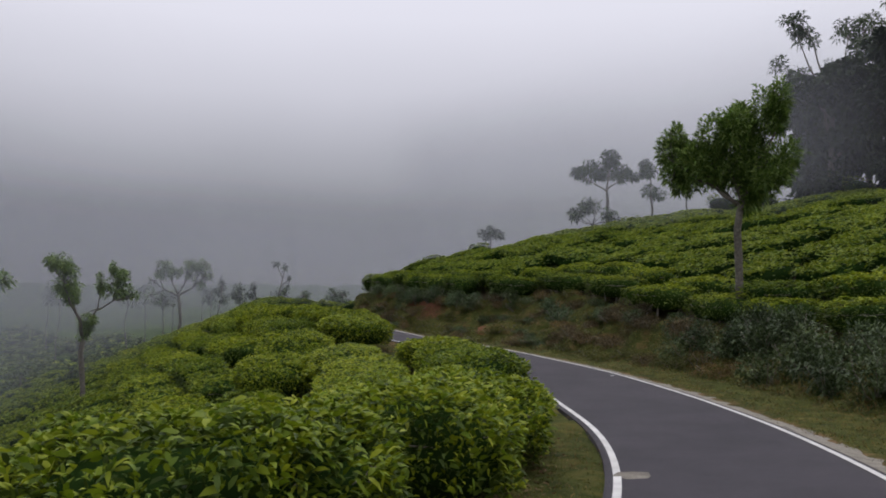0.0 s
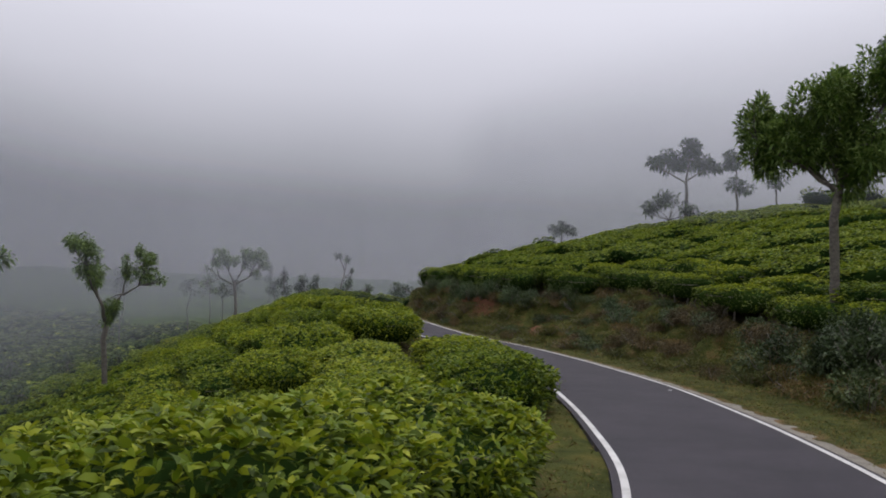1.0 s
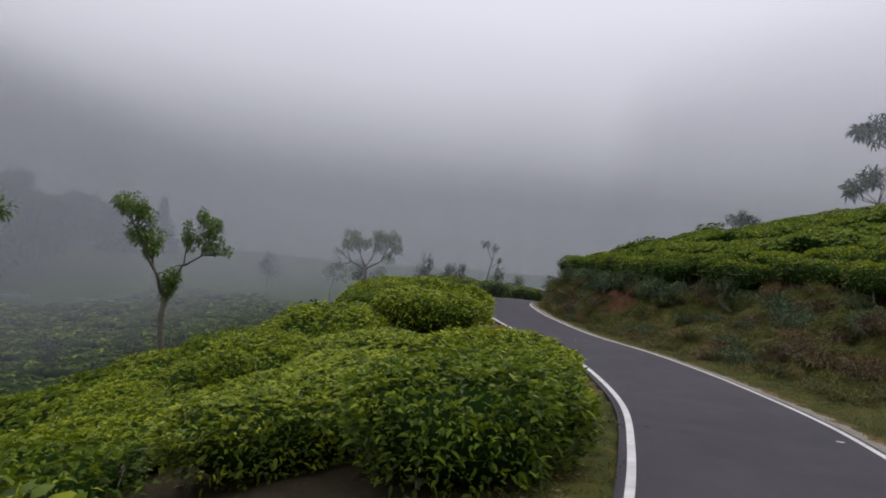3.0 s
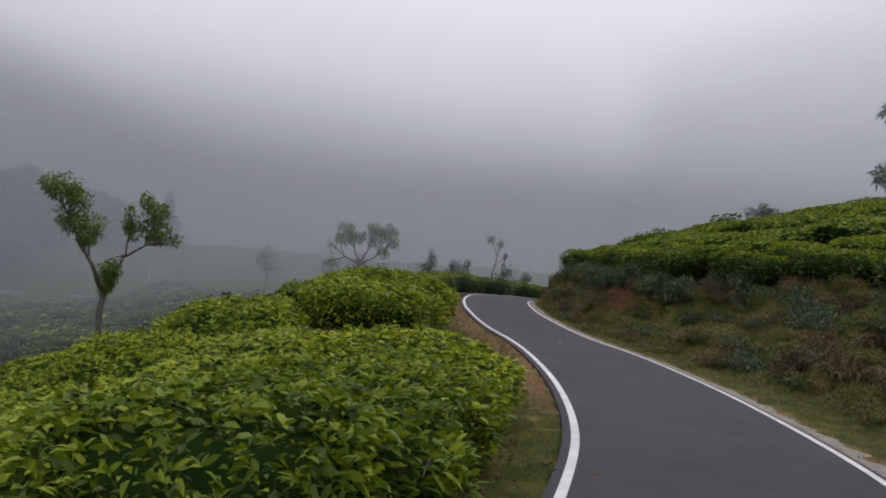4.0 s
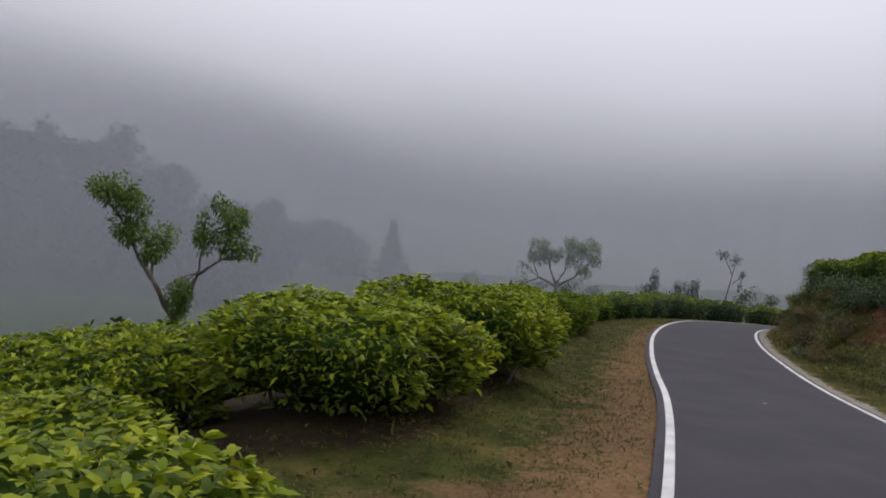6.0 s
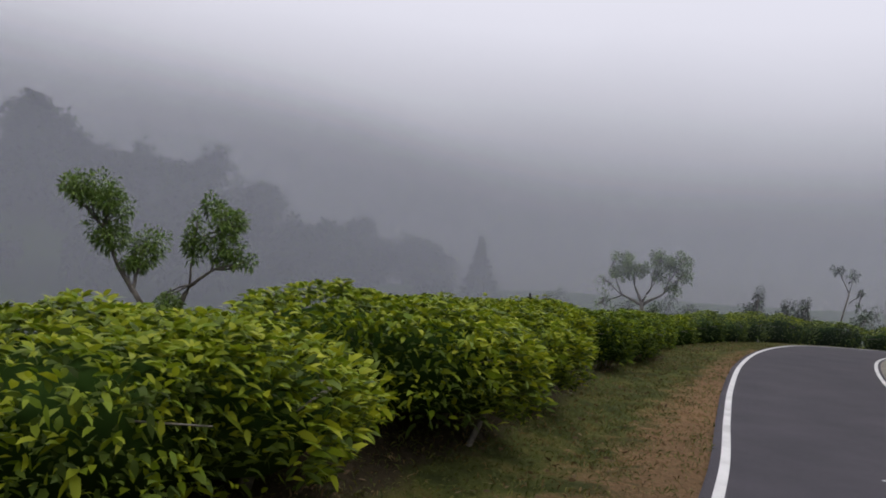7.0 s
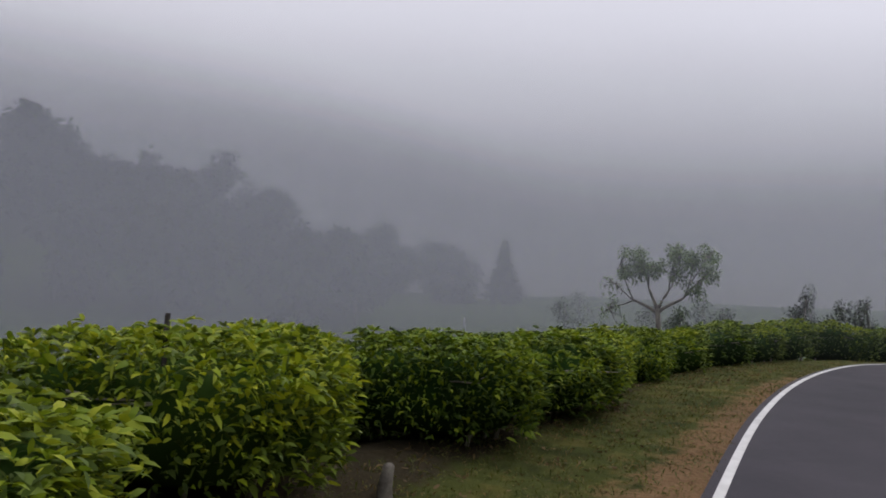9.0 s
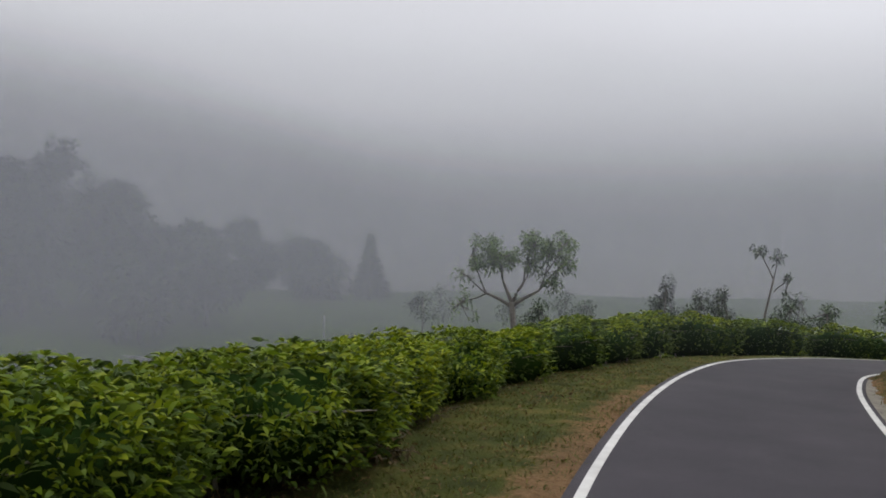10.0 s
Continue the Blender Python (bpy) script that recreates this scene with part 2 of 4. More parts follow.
def tea_edge(y):
    """Width of the strip between the road and the front row of tea, on the valley side."""
    return np.interp(y, [0, 10, 15, 22, 26, 31, 35, 39, 43, 48, 52, 57, 61, 65, 72], [1.1, 1.1, 1.0, 0.62, 0.7, 1.1, 2.2, 2.0, 2.05, 2.25, 2.1, 2.4, 2.15, 1.7, 1.5])


def verge_left(y):
    """Width of the grass there, which runs on into the two bays in the tea."""
    return tea_edge(y) + 3.2 * np.exp(-((y - 18.2) / 1.9) ** 4) + 2.0 * np.exp(-((y - 32.4) / 1.3) ** 4)


def bank_foot(y):
    return np.interp(y, [10, 20, 26, 32, 36, 42, 60], [4.4, 4.3, 4.1, 3.6, 3.1, 2.8, 2.6])


def bank_top(y):
    """The tea stands back from the road about the old stumps and comes forward beyond them."""
    return np.interp(y, [0, 20, 30, 36, 39, 44.5, 47, 49, 52, 56, 60, 66], [7.4, 7.4, 7.4, 7.8, 9.0, 9.0, 6.8, 6.1, 5.6, 5.2, 4.7, 3.8])


def bank_height(y):
    return np.interp(y, [0, 20, 30, 36, 39, 44.5, 47, 52, 60, 66], [1.25, 1.25, 1.35, 1.8, 2.3, 2.35, 1.8, 1.75, 1.75, 1.7])


def soil_cut(y, d):
    """Where the bank has slipped and shows red soil."""
    return (np.exp(-((y - 51.0) / 2.6) ** 4) + np.exp(-((y - 43.3) / 1.9) ** 4)) * smooth(4.0, 4.5, d) * smooth(5.7, 5.1, d)


def land(x, y, sink=True):
    """Height of the ground."""
    x, y = np.atleast_1d(np.asarray(x, float)), np.atleast_1d(np.asarray(y, float))
    d, near, zr = by_road(x, y)
    yr = MID[near, 1]
    zr = zr + FALL[near] * np.clip(d, -2.2, 2.2)
    # the valley side: a low ridge beside the road, then a slope down to the valley floor
    a = -d - 1.9
    vw = verge_left(yr)
    ridge = np.interp(yr, [0, 12, 22, 30, 38, 44, 50, 56, 66, 74], [-0.1, -0.05, -0.2, 0.2, 0.66, 0.72, 0.15, -0.1, -0.15, -0.45])
    start = np.interp(yr, [0, 20, 36, 46, 60], [2.5, 2.3, 2.8, 2.9, 2.2])
    steep = np.interp(yr, [28, 37, 41, 48, 60], [0.36, 0.36, 0.46, 0.48, 0.4])
    left = zr - 0.03 + ridge * smooth(vw * 0.7, vw + 2.2, a)
    over = np.maximum(a - start, 0)
    fall = steep * (np.sqrt(over ** 2 + 2.0) - 1.414)
    left = left - fall
    floor = -6.0 + 5.0 * smooth(45, 120, a) + 0.35 * waves(x, y, 14, 3)
    left = np.maximum(left, floor) + 0.6 * np.exp(-np.abs(left - floor) / 0.8)
    # far wooded hillside beyond the valley
    far, aim = np.hypot(x, y - 33), np.degrees(np.arctan2(-x, y - 33))
    left = left + 20 * smooth(82, 150, far) * smooth(42, 74, aim) * smooth(150, 125, aim)
    left = left + 6 * smooth(58, 135, far) * smooth(58, 38, aim) * smooth(-40, -5, aim)
    # the hill side: verge, bank, and the tea slope
    foot, top, high = bank_foot(yr), bank_top(yr), bank_height(yr)
    bank = high * (0.5 * smooth(foot, top - 0.9, d) + 0.5 * smooth(top - 2.2, top - 0.25, d)) + (0.19 * waves(x, y, 2.3, 5) + 0.13 * waves(x, y, 1.1, 15)) * smooth(foot, foot + 1.2, d) * smooth(top + 2, top - 1, d)
    up = np.maximum(d - top, 0)
    hill = 13.0 * (1 - np.exp(-0.365 * up / 13.0))
    right = zr - 0.03 + bank + hill + 0.12 * waves(x, y, 9, 8) * smooth(0, 3, up)
    z = np.where(d < 0, left, right)
    if sink:
        z = np.where(np.abs(d) < 1.9, zr - 0.12, z)
    return z

# ---- mesh helpers ----
class Bag:
    """Gathers vertices, faces and their materials for one mesh."""

    def __init__(self):
        self.v, self.f, self.m, self.count = [], [], [], 0

    def add(self, verts, faces, mat=0):
        self.v.append(np.asarray(verts, float))
        for f in faces if isinstance(faces, list) else [faces]:
            f = np.asarray(f, int)
            if len(f):
                self.f.append(f + self.count)
                self.m.append(np.full(len(f), mat, int) if np.isscalar(mat) else np.asarray(mat, int))
        self.count += len(verts)

    def mesh(self, name, mats, shade=True):
        me = bpy.data.meshes.new(name)
        v = np.vstack(self.v)
        sizes = np.concatenate([np.full(len(f), f.shape[1]) for f in self.f])
        loops = np.concatenate([f.ravel() for f in self.f])
        me.vertices.add(len(v))
        me.vertices.foreach_set("co", v.ravel())
        me.loops.add(len(loops))
        me.loops.foreach_set("vertex_index", loops)
        me.polygons.add(len(sizes))
        me.polygons.foreach_set("loop_start", np.concatenate([[0], np.cumsum(sizes)[:-1]]))
        me.polygons.foreach_set("material_index", np.concatenate(self.m))
        me.polygons.foreach_set("use_smooth", np.full(len(sizes), shade))
        for m in mats:
            me.materials.append(m)
        me.update(calc_edges=True)
        me.validate()
        return me


def part(name, mesh, parent=None, label=""):
    ob = new(name, mesh)
    ob.parent = parent
    return tagged(ob, label)


def grid_faces(rows, cols, wrap=False):
    i, j = np.meshgrid(np.arange(rows - 1), np.arange(cols if wrap else cols - 1), indexing="ij")
    i, j = i.ravel(), j.ravel()
    k = (j + 1) % cols
    return np.stack([i * cols + j, i * cols + k, (i + 1) * cols + k, (i + 1) * cols + j], 1)


def tube(bag, points, radii, sides=7, mat=0, wobble=0.0, rng=None):
    """A tapering limb along the points."""
    p = np.asarray(points, float)
    t = np.gradient(p, axis=0)
    t /= np.linalg.norm(t, axis=1)[:, None] + 1e-9
    ref = np.where(np.abs(t[:, 2:3]) > 0.9, [[1.0, 0, 0]], [[0, 0, 1.0]])
    u = np.cross(t, ref)
    u /= np.linalg.norm(u, axis=1)[:, None] + 1e-9
    w = np.cross(t, u)
    a = np.linspace(0, 2 * np.pi, sides, endpoint=False)
    r = np.asarray(radii, float)[:, None, None]
    if wobble and rng is not None:
        r = r * (1 + wobble * rng.uniform(-1, 1, (len(p), sides, 1)))
    ring = p[:, None] + r * (np.cos(a)[None, :, None] * u[:, None] + np.sin(a)[None, :, None] * w[:, None])
    n = len(p)
    v = np.vstack([ring.reshape(-1, 3), p[-1:]])
    cap = np.array([[(n - 1) * sides + i, (n - 1) * sides + (i + 1) % sides, n * sides] for i in range(sides)])
    bag.add(v, [grid_faces(n, sides, True), cap], mat)


def leaves(bag, at, way, size, rng, slim=0.38, droop=0.25, mat=0, fold=0.22, simple=False):
    """Leaves that start at the places and point along the ways, each folded along its rib."""
    n = len(at)
    if not n:
        return
    way = way / (np.linalg.norm(way, axis=1)[:, None] + 1e-9)
    side = np.cross(way, rng.normal(0, 0.6, (n, 3)) + [0, 0, 1.0])
    side /= np.linalg.norm(side, axis=1)[:, None] + 1e-9
    up = np.cross(side, way)
    s = (size * rng.uniform(0.65, 1.3, n))[:, None]
    w = s * slim * rng.uniform(0.8, 1.2, (n, 1))
    down = np.array([0, 0, 1.0]) * s * droop
    if simple:
        mid, tip = at + way * s * 0.45, at + way * s - down
        v = np.stack([at, mid - side * w / 2 + up * w * fold, tip, mid + side * w / 2 + up * w * fold], 1)
        k = np.arange(n)[:, None] * 4
        bag.add(v.reshape(-1, 3), np.hstack([k, k + 1, k + 2, k + 3]), mat)
        return
    # a longer outline: narrow foot, broad middle, pointed and bent tip
    one, two, tip = at + way * s * 0.28 + up * s * 0.05, at + way * s * 0.68 + up * s * 0.05 - down * 0.35, at + way * s - down
    v = np.stack([at, one - side * w * 0.48, one + side * w * 0.48, two - side * w * 0.40, two + side * w * 0.40, tip], 1)
    k = np.arange(n)[:, None] * 6
    m = mat if np.isscalar(mat) else np.asarray(mat)
    bag.v.append(v.reshape(-1, 3))
    for f in (np.hstack([k, k + 1, k + 2]), np.hstack([k + 1, k + 3, k + 4, k + 2]), np.hstack([k + 3, k + 5, k + 4])):
        bag.f.append(f + bag.count)
        bag.m.append(np.full(n, m, int) if np.isscalar(m) else m)
    bag.count += n * 6


def around(rng, n):
    v = rng.normal(0, 1, (n, 3))
    return v / np.linalg.norm(v, axis=1)[:, None]


# ---- ground, road ----
def axis(lo, hi, fine_lo, fine_hi, fine):
    a = list(np.arange(fine_lo, fine_hi, fine))
    s, x = fine, fine_hi
    while x < hi:
        a.append(x)
        s *= 1.18
        x += s
    a.append(hi)
    s, x = fine * 1.18, fine_lo - fine
    while x > lo:
        a.insert(0, x)
        s *= 1.18
        x -= s
    a.insert(0, lo)
    return np.array(a)


def make_ground():
    xs, ys = axis(-900, 900, -19, 17, 0.36), axis(-500, 1400, -3, 76, 0.36)
    x, y = np.meshgrid(xs, ys)
    x, y = x.ravel(), y.ravel()
    d, near, zr = by_road(x, y)
    yr = MID[near, 1]
    z = land(x, y)
    fine = (np.abs(d) < 16) & (np.abs(d) > 2.1)
    z = z + np.where(fine, 0.025 * waves(x, y, 0.9, 21), 0)
    bag = Bag()
    bag.add(np.stack([x, y, z], 1), grid_faces(len(ys), len(xs)))
    me = bag.mesh("ground", [GROUND])
    vw = verge_left(yr)
    foot, top = bank_foot(yr), bank_top(yr)
    wide = np.interp(yr, [27, 39, 45, 52], [1.2, 1.15, 0.95, 0.52])
    bare_left = smooth(1.9 + vw * wide, 1.95, -d) * smooth(25, 34, yr) * smooth(70, 52, yr)
    bare = np.where(d < 0, bare_left, 0.75 * smooth(2.9, 2.0, d) + 0.30 * smooth(3.0, 4.5, d) * smooth(top + 1, top - 2, d))
    red = soil_cut(yr, d)
    # painted shade: darker ground where the tea rows cover it
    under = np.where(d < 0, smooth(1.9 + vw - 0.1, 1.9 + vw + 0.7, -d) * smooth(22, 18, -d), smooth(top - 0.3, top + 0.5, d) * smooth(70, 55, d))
    lush = smooth(17, 24, -d)
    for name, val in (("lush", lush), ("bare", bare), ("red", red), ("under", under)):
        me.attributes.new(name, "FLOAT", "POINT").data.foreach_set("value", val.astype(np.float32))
    return tagged(new("ground", me), "rolling green and brown hill ground under the tea", "ground", kind="structure")


make_ground()


def strip(name, lo, hi, lift, mat, cols=2, ragged=0.0, y_lo=-25, y_hi=1e9, drop=0.0, camber=0.0, seed=4):
    """A band along the road between two distances from its middle."""
    keep = (MID[:, 1] > y_lo) & (MID[:, 1] < y_hi)
    c, s, z, tip = MID[keep], SIDE[keep], MID_Z[keep], FALL[keep]
    n = len(c)
    r = np.random.RandomState(seed)
    wob = np.convolve(r.uniform(-1, 1, n + 6), np.ones(3) / 3, "valid")[:n] * ragged
    wob2 = np.convolve(r.uniform(-1, 1, n + 12), np.ones(9) / 9, "valid")[:n] * ragged
    u = np.linspace(0, 1, cols)
    d = lo + (hi - lo) * u[None, :] + (wob + wob2)[:, None] * ((u[None, :] if hi > 0 else (1 - u[None, :])) ** (1 if cols < 6 else 8))
    x, y = c[:, :1] + s[:, :1] * d, c[:, 1:] + s[:, 1:] * d
    zz = z[:, None] + tip[:, None] * d + lift - camber * np.abs(d) - drop * (u[None, :] if hi > 0 else 1 - u[None, :])
    bag = Bag()
    bag.add(np.stack([x, y, zz], 2).reshape(-1, 3), grid_faces(n, cols)[:, ::-1])
    # skirts on both edges, down into the ground
    for e in (0, cols - 1):
        top = np.stack([x[:, e], y[:, e], zz[:, e]], 1)
        low = top - [0, 0, 0.15]
        if lift < 0.011:
            bag.add(np.vstack([top, low]), grid_faces(2, n))
    return new(name, bag.mesh(name, [mat]))


tagged(strip("road", -1.94, 1.92, 0.0, ASPHALT, 9, 0.06), "narrow grey asphalt hill road with worn surface", "road", kind="structure")
tagged(strip("edge_line_valley", -ROAD_HALF - 0.056, -ROAD_HALF + 0.056, 0.012, PAINT), "worn white painted line along the road's valley edge", "road marking", kind="structure")
tagged(strip("edge_line_hill", ROAD_HALF - 0.05, ROAD_HALF + 0.05, 0.012, PAINT), "worn white painted line along the road's hill edge", "road marking", kind="structure")
tagged(strip("gravel_edge", 1.90, 2.37, 0.004, GRAVEL, 4, 0.09, drop=0.05), "pale gravel strip between road and grass", "road edge", kind="structure")


# ---- mist: translucent sheets standing in for haze over the valley and behind the hill ----
def haze_sheet(points, thick, full, gone, label, low=-10, feather=18.0, near=0.0, base=1.0, step=3.0):
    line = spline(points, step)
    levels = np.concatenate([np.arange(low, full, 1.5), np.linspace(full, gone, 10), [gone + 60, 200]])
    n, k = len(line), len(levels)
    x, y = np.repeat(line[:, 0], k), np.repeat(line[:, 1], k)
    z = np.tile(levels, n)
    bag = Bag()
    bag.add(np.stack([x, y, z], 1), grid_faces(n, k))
    me = bag.mesh("haze_sheet", [MIST])
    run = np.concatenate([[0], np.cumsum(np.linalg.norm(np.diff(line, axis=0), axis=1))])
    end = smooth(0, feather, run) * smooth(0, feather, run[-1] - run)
    # the sheets reach highest before the wooded hillside
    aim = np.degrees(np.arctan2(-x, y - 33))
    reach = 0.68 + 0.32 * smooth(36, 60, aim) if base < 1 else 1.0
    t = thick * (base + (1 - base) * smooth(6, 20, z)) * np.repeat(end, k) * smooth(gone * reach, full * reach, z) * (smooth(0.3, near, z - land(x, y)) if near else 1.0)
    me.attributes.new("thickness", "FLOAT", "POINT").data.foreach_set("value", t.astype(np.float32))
    return tagged(new("haze_sheet", me), label, "mist", group="mist veils", kind="stuff")


haze_sheet([(-8, -70), (-18, -20), (-21, 20), (-23, 42), (-20, 51), (-15, 57), (-11, 65), (-3, 74), (10, 84)], 0.31, 6, 13, "sheet standing in for thin grey mist drifting up from the valley", feather=20, near=5.0)
haze_sheet([(29, 43), (19, 54), (10, 61), (1, 71), (-7, 82)], 0.3, 13, 22, "sheet standing in for thin grey mist over the tea slope", near=3.5, feather=11)
haze_sheet([(-75, 10), (-45, 15), (-24, 20), (-8, 26)], 0.24, 5, 12, "sheet standing in for thin grey mist drifting across the tea slope", near=5.0, feather=14)
haze_sheet([(-24, -90), (-32, -20), (-35, 40), (-36, 68), (-29, 94), (-8, 106), (30, 110), (70, 94), (110, 50)], 0.25, 5, 14, "sheet standing in for grey mist lying in the valley", near=8.0)
haze_sheet([(-40, -100), (-52, -10), (-54, 50), (-48, 92), (-14, 122), (40, 128), (95, 100), (130, 40)], 0.28, 8, 20, "sheet standing in for grey mist lying in the valley", near=8.0)
haze_sheet([(-58, -110), (-70, -4), (-71, 60), (-57, 108), (-12, 138), (50, 144), (112, 105), (145, 30)], 0.25, 12, 26, "sheet standing in for thick grey mist before the wooded hillside", base=0.66)
haze_sheet([(-70, -120), (-88, 0), (-88, 70), (-68, 120), (-10, 152), (60, 160), (130, 110), (160, 20)], 0.25, 18, 34, "sheet standing in for thick grey mist before the wooded hillside", base=0.6)
haze_sheet([(-100, -160), (-120, 0), (-119, 90), (-82, 148), (0, 166), (110, 180), (190, 130), (210, 0)], 0.26, 22, 42, "sheet standing in for thick grey mist before the wooded hillside", base=0.6)

# ---- tea bushes ----
def bush_shape(rng, long, wide, height, flat=1.0, dome=1.0):
    """Outline and height of one clipped bush: a rounded oblong with a nearly level table."""
    ph, am = rng.uniform(0, 6.28, 5), rng.uniform(0.02, 0.065, 5)
    def out(a):
        r = (np.abs(np.cos(a) / long) ** 2.7 + np.abs(np.sin(a) / wide) ** 2.7) ** (-1 / 2.7)
        return r * (1 + sum(am[i] * np.sin((i + 2) * a + ph[i]) for i in range(5)))
    q = rng.uniform(-1, 1, 6)
    def top(x, y):
        u = (np.abs(x / long) ** 2.7 + np.abs(y / wide) ** 2.7)
        lumps = 0.04 * (np.sin(x * 3.4 + q[0] * 6) + np.sin(y * 3.9 + q[1] * 6)) + 0.03 * np.sin(x * 6.7 + q[4] * 6) * np.sin(y * 6.1 + q[5] * 6)
        return height * (1 - dome * (0.15 * u + 0.19 * u ** 3)) + flat * (lumps + 0.035 * (q[2] * x + q[3] * y))
    return out, top


def bush_hull(bag, out, top, shrink, mat, rings=(0.0, 0.55, 0.9, 1.0, 0.97, 0.8, 0.5), sides=16):
    a = np.linspace(0, 2 * np.pi, sides, endpoint=False)
    hs = (1.0, 1.0, 0.97, 0.85, 0.5, 0.16, 0.08)
    v = []
    for r, h in zip(rings, hs):
        rr = np.maximum(r, 0.02) * out(a) * shrink
        x, y = rr * np.cos(a), rr * np.sin(a)
        v.append(np.stack([x, y, top(x, y) * h * (shrink if h > 0.5 else 1.0)], 1))
    bag.add(np.vstack(v), grid_faces(len(rings), sides, True), mat)


def bush_leaves(bag, rng, out, top, number, size, simple, share=0.56, fresh_top=0.86, flank=(0.03, 0.42, 8)):
    """Bright shoots over the table, each a whorl of leaves, and older leaves down the flanks."""
    n_top = int(number * share)
    shoots = max(1, n_top // 7)
    a, r = rng.uniform(0, 6.28, shoots), np.sqrt(rng.uniform(0, 1, shoots))
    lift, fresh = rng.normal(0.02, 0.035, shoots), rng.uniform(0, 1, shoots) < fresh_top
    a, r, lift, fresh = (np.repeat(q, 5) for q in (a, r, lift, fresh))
    # between the shoots, single leaves, more of them old and dark to deepen the gaps
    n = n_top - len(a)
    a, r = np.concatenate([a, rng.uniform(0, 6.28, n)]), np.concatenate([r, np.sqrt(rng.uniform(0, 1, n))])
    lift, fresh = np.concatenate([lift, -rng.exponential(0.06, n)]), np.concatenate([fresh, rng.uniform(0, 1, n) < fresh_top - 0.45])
    n = len(a)
    x, y = out(a) * r * np.cos(a), out(a) * r * np.sin(a)
    z = top(x, y) + lift
    turn, rise = rng.uniform(0, 6.28, n), rng.uniform(0.05, 1.1, n)
    rim = (r ** 4)[:, None]
    way = np.stack([np.cos(turn), np.sin(turn), rise], 1) + rim * np.stack([np.cos(a), np.sin(a), np.zeros(n)], 1) * 0.7
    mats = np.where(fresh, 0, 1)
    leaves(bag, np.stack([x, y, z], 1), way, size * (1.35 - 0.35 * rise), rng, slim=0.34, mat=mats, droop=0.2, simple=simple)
    n_side = number - n_top
    a, h = rng.uniform(0, 6.28, n_side), rng.uniform(0, 1, n_side) ** 0.72
    taper = 1.0 - 0.13 * np.maximum(0, 0.4 - h) / 0.4
    q = rng.uniform(0, 6.28, 4)
    tuft = 0.5 * np.sin(9 * a + q[0]) * np.sin(7 * h + q[1]) + 0.5 * np.sin(5 * a + q[2]) * np.sin(4 * h + q[3] + 2 * a)
    rr = out(a) * taper * (rng.uniform(0.86, 1.03, n_side) + 0.085 * tuft)
    x, y = rr * np.cos(a), rr * np.sin(a)
    z = (0.06 + 0.9 * h) * top(x * 0.8, y * 0.8)
    way = np.stack([np.cos(a), np.sin(a), 0.45 * np.ones(n_side)], 1) + rng.normal(0, 0.55, (n_side, 3))
    # old leaves low down; more dark ones in hollows, as painted shade between tufts
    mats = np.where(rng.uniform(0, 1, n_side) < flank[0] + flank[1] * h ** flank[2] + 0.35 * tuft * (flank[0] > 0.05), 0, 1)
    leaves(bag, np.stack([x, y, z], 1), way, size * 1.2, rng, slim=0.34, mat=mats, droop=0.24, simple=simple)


def make_bush(seed, long, wide, number, size, simple=False, dome=1.0, stems=3, share=0.6, fresh_top=0.86, flank=(0.03, 0.42, 8)):
    rng = np.random.RandomState(seed)
    height = 1.1
    out, top = bush_shape(rng, long, wide, height, dome=dome)
    bag = Bag()
    # dark hull stands in for the shaded inside of the bush
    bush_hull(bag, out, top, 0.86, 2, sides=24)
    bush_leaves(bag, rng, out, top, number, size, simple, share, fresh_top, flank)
    foliage = bag.mesh("foliage", [YOUNG, MATURE, SHADED_CORE])
    made = []
    for i in range(stems):
        b, a = Bag(), rng.uniform(0, 6.28)
        r0, r1 = rng.uniform(0.3, 0.62) * float(out(a)), 0.8 * float(out(a))
        base = np.array([r0 * np.cos(a), r0 * np.sin(a), -0.25])
        knee = base + [0.12 * np.cos(a + 0.4), 0.12 * np.sin(a + 0.4), 0.40]
        fork = np.array([0.9 * r1 * np.cos(a), 0.9 * r1 * np.sin(a), 0.5 * height])
        tube(b, [base, knee, fork], [0.034, 0.024, 0.017], 6, 0, 0.15, rng)
        for k in range(3):
            e = a + rng.uniform(-0.8, 0.8)
            tube(b, [fork, fork + [0.2 * np.cos(e), 0.2 * np.sin(e), 0.18], [r1 * np.cos(e), r1 * np.sin(e), 0.62 * height]], [0.015, 0.011, 0.005], 5)
        made.append(b.mesh("stem", [TEA_WOOD]))
    return foliage, made


LONG, WIDE = 1.6, 1.2          # half length and half width of the large bushes
NEAR_BUSH = [make_bush(100 + i, LONG, WIDE, 9200, 0.094, stems=8, fresh_top=0.8, share=0.5, flank=(0.3, 0.45, 2)) for i in range(5)]
BRIGHT_BUSH = [make_bush(140 + i, LONG, WIDE, 9200, 0.094, stems=8, fresh_top=0.76, share=0.5, flank=(0.3, 0.45, 2)) for i in range(3)]
OLD_BUSH = [make_bush(160 + i, LONG, WIDE, 9200, 0.09, stems=11, share=0.48, fresh_top=0.76, flank=(0.22, 0.45, 2)) for i in range(4)]
MID_BUSH = [make_bush(200 + i, 1.4, 0.98, 2500, 0.12, simple=True, dome=0.65, stems=4, fresh_top=0.9) for i in range(6)]
BANK_BUSH = [make_bush(260 + i, 1.4, 0.98, 3000, 0.1, simple=True, dome=0.5, stems=14, share=0.6, flank=(0.0, 0.12, 8)) for i in range(4)]


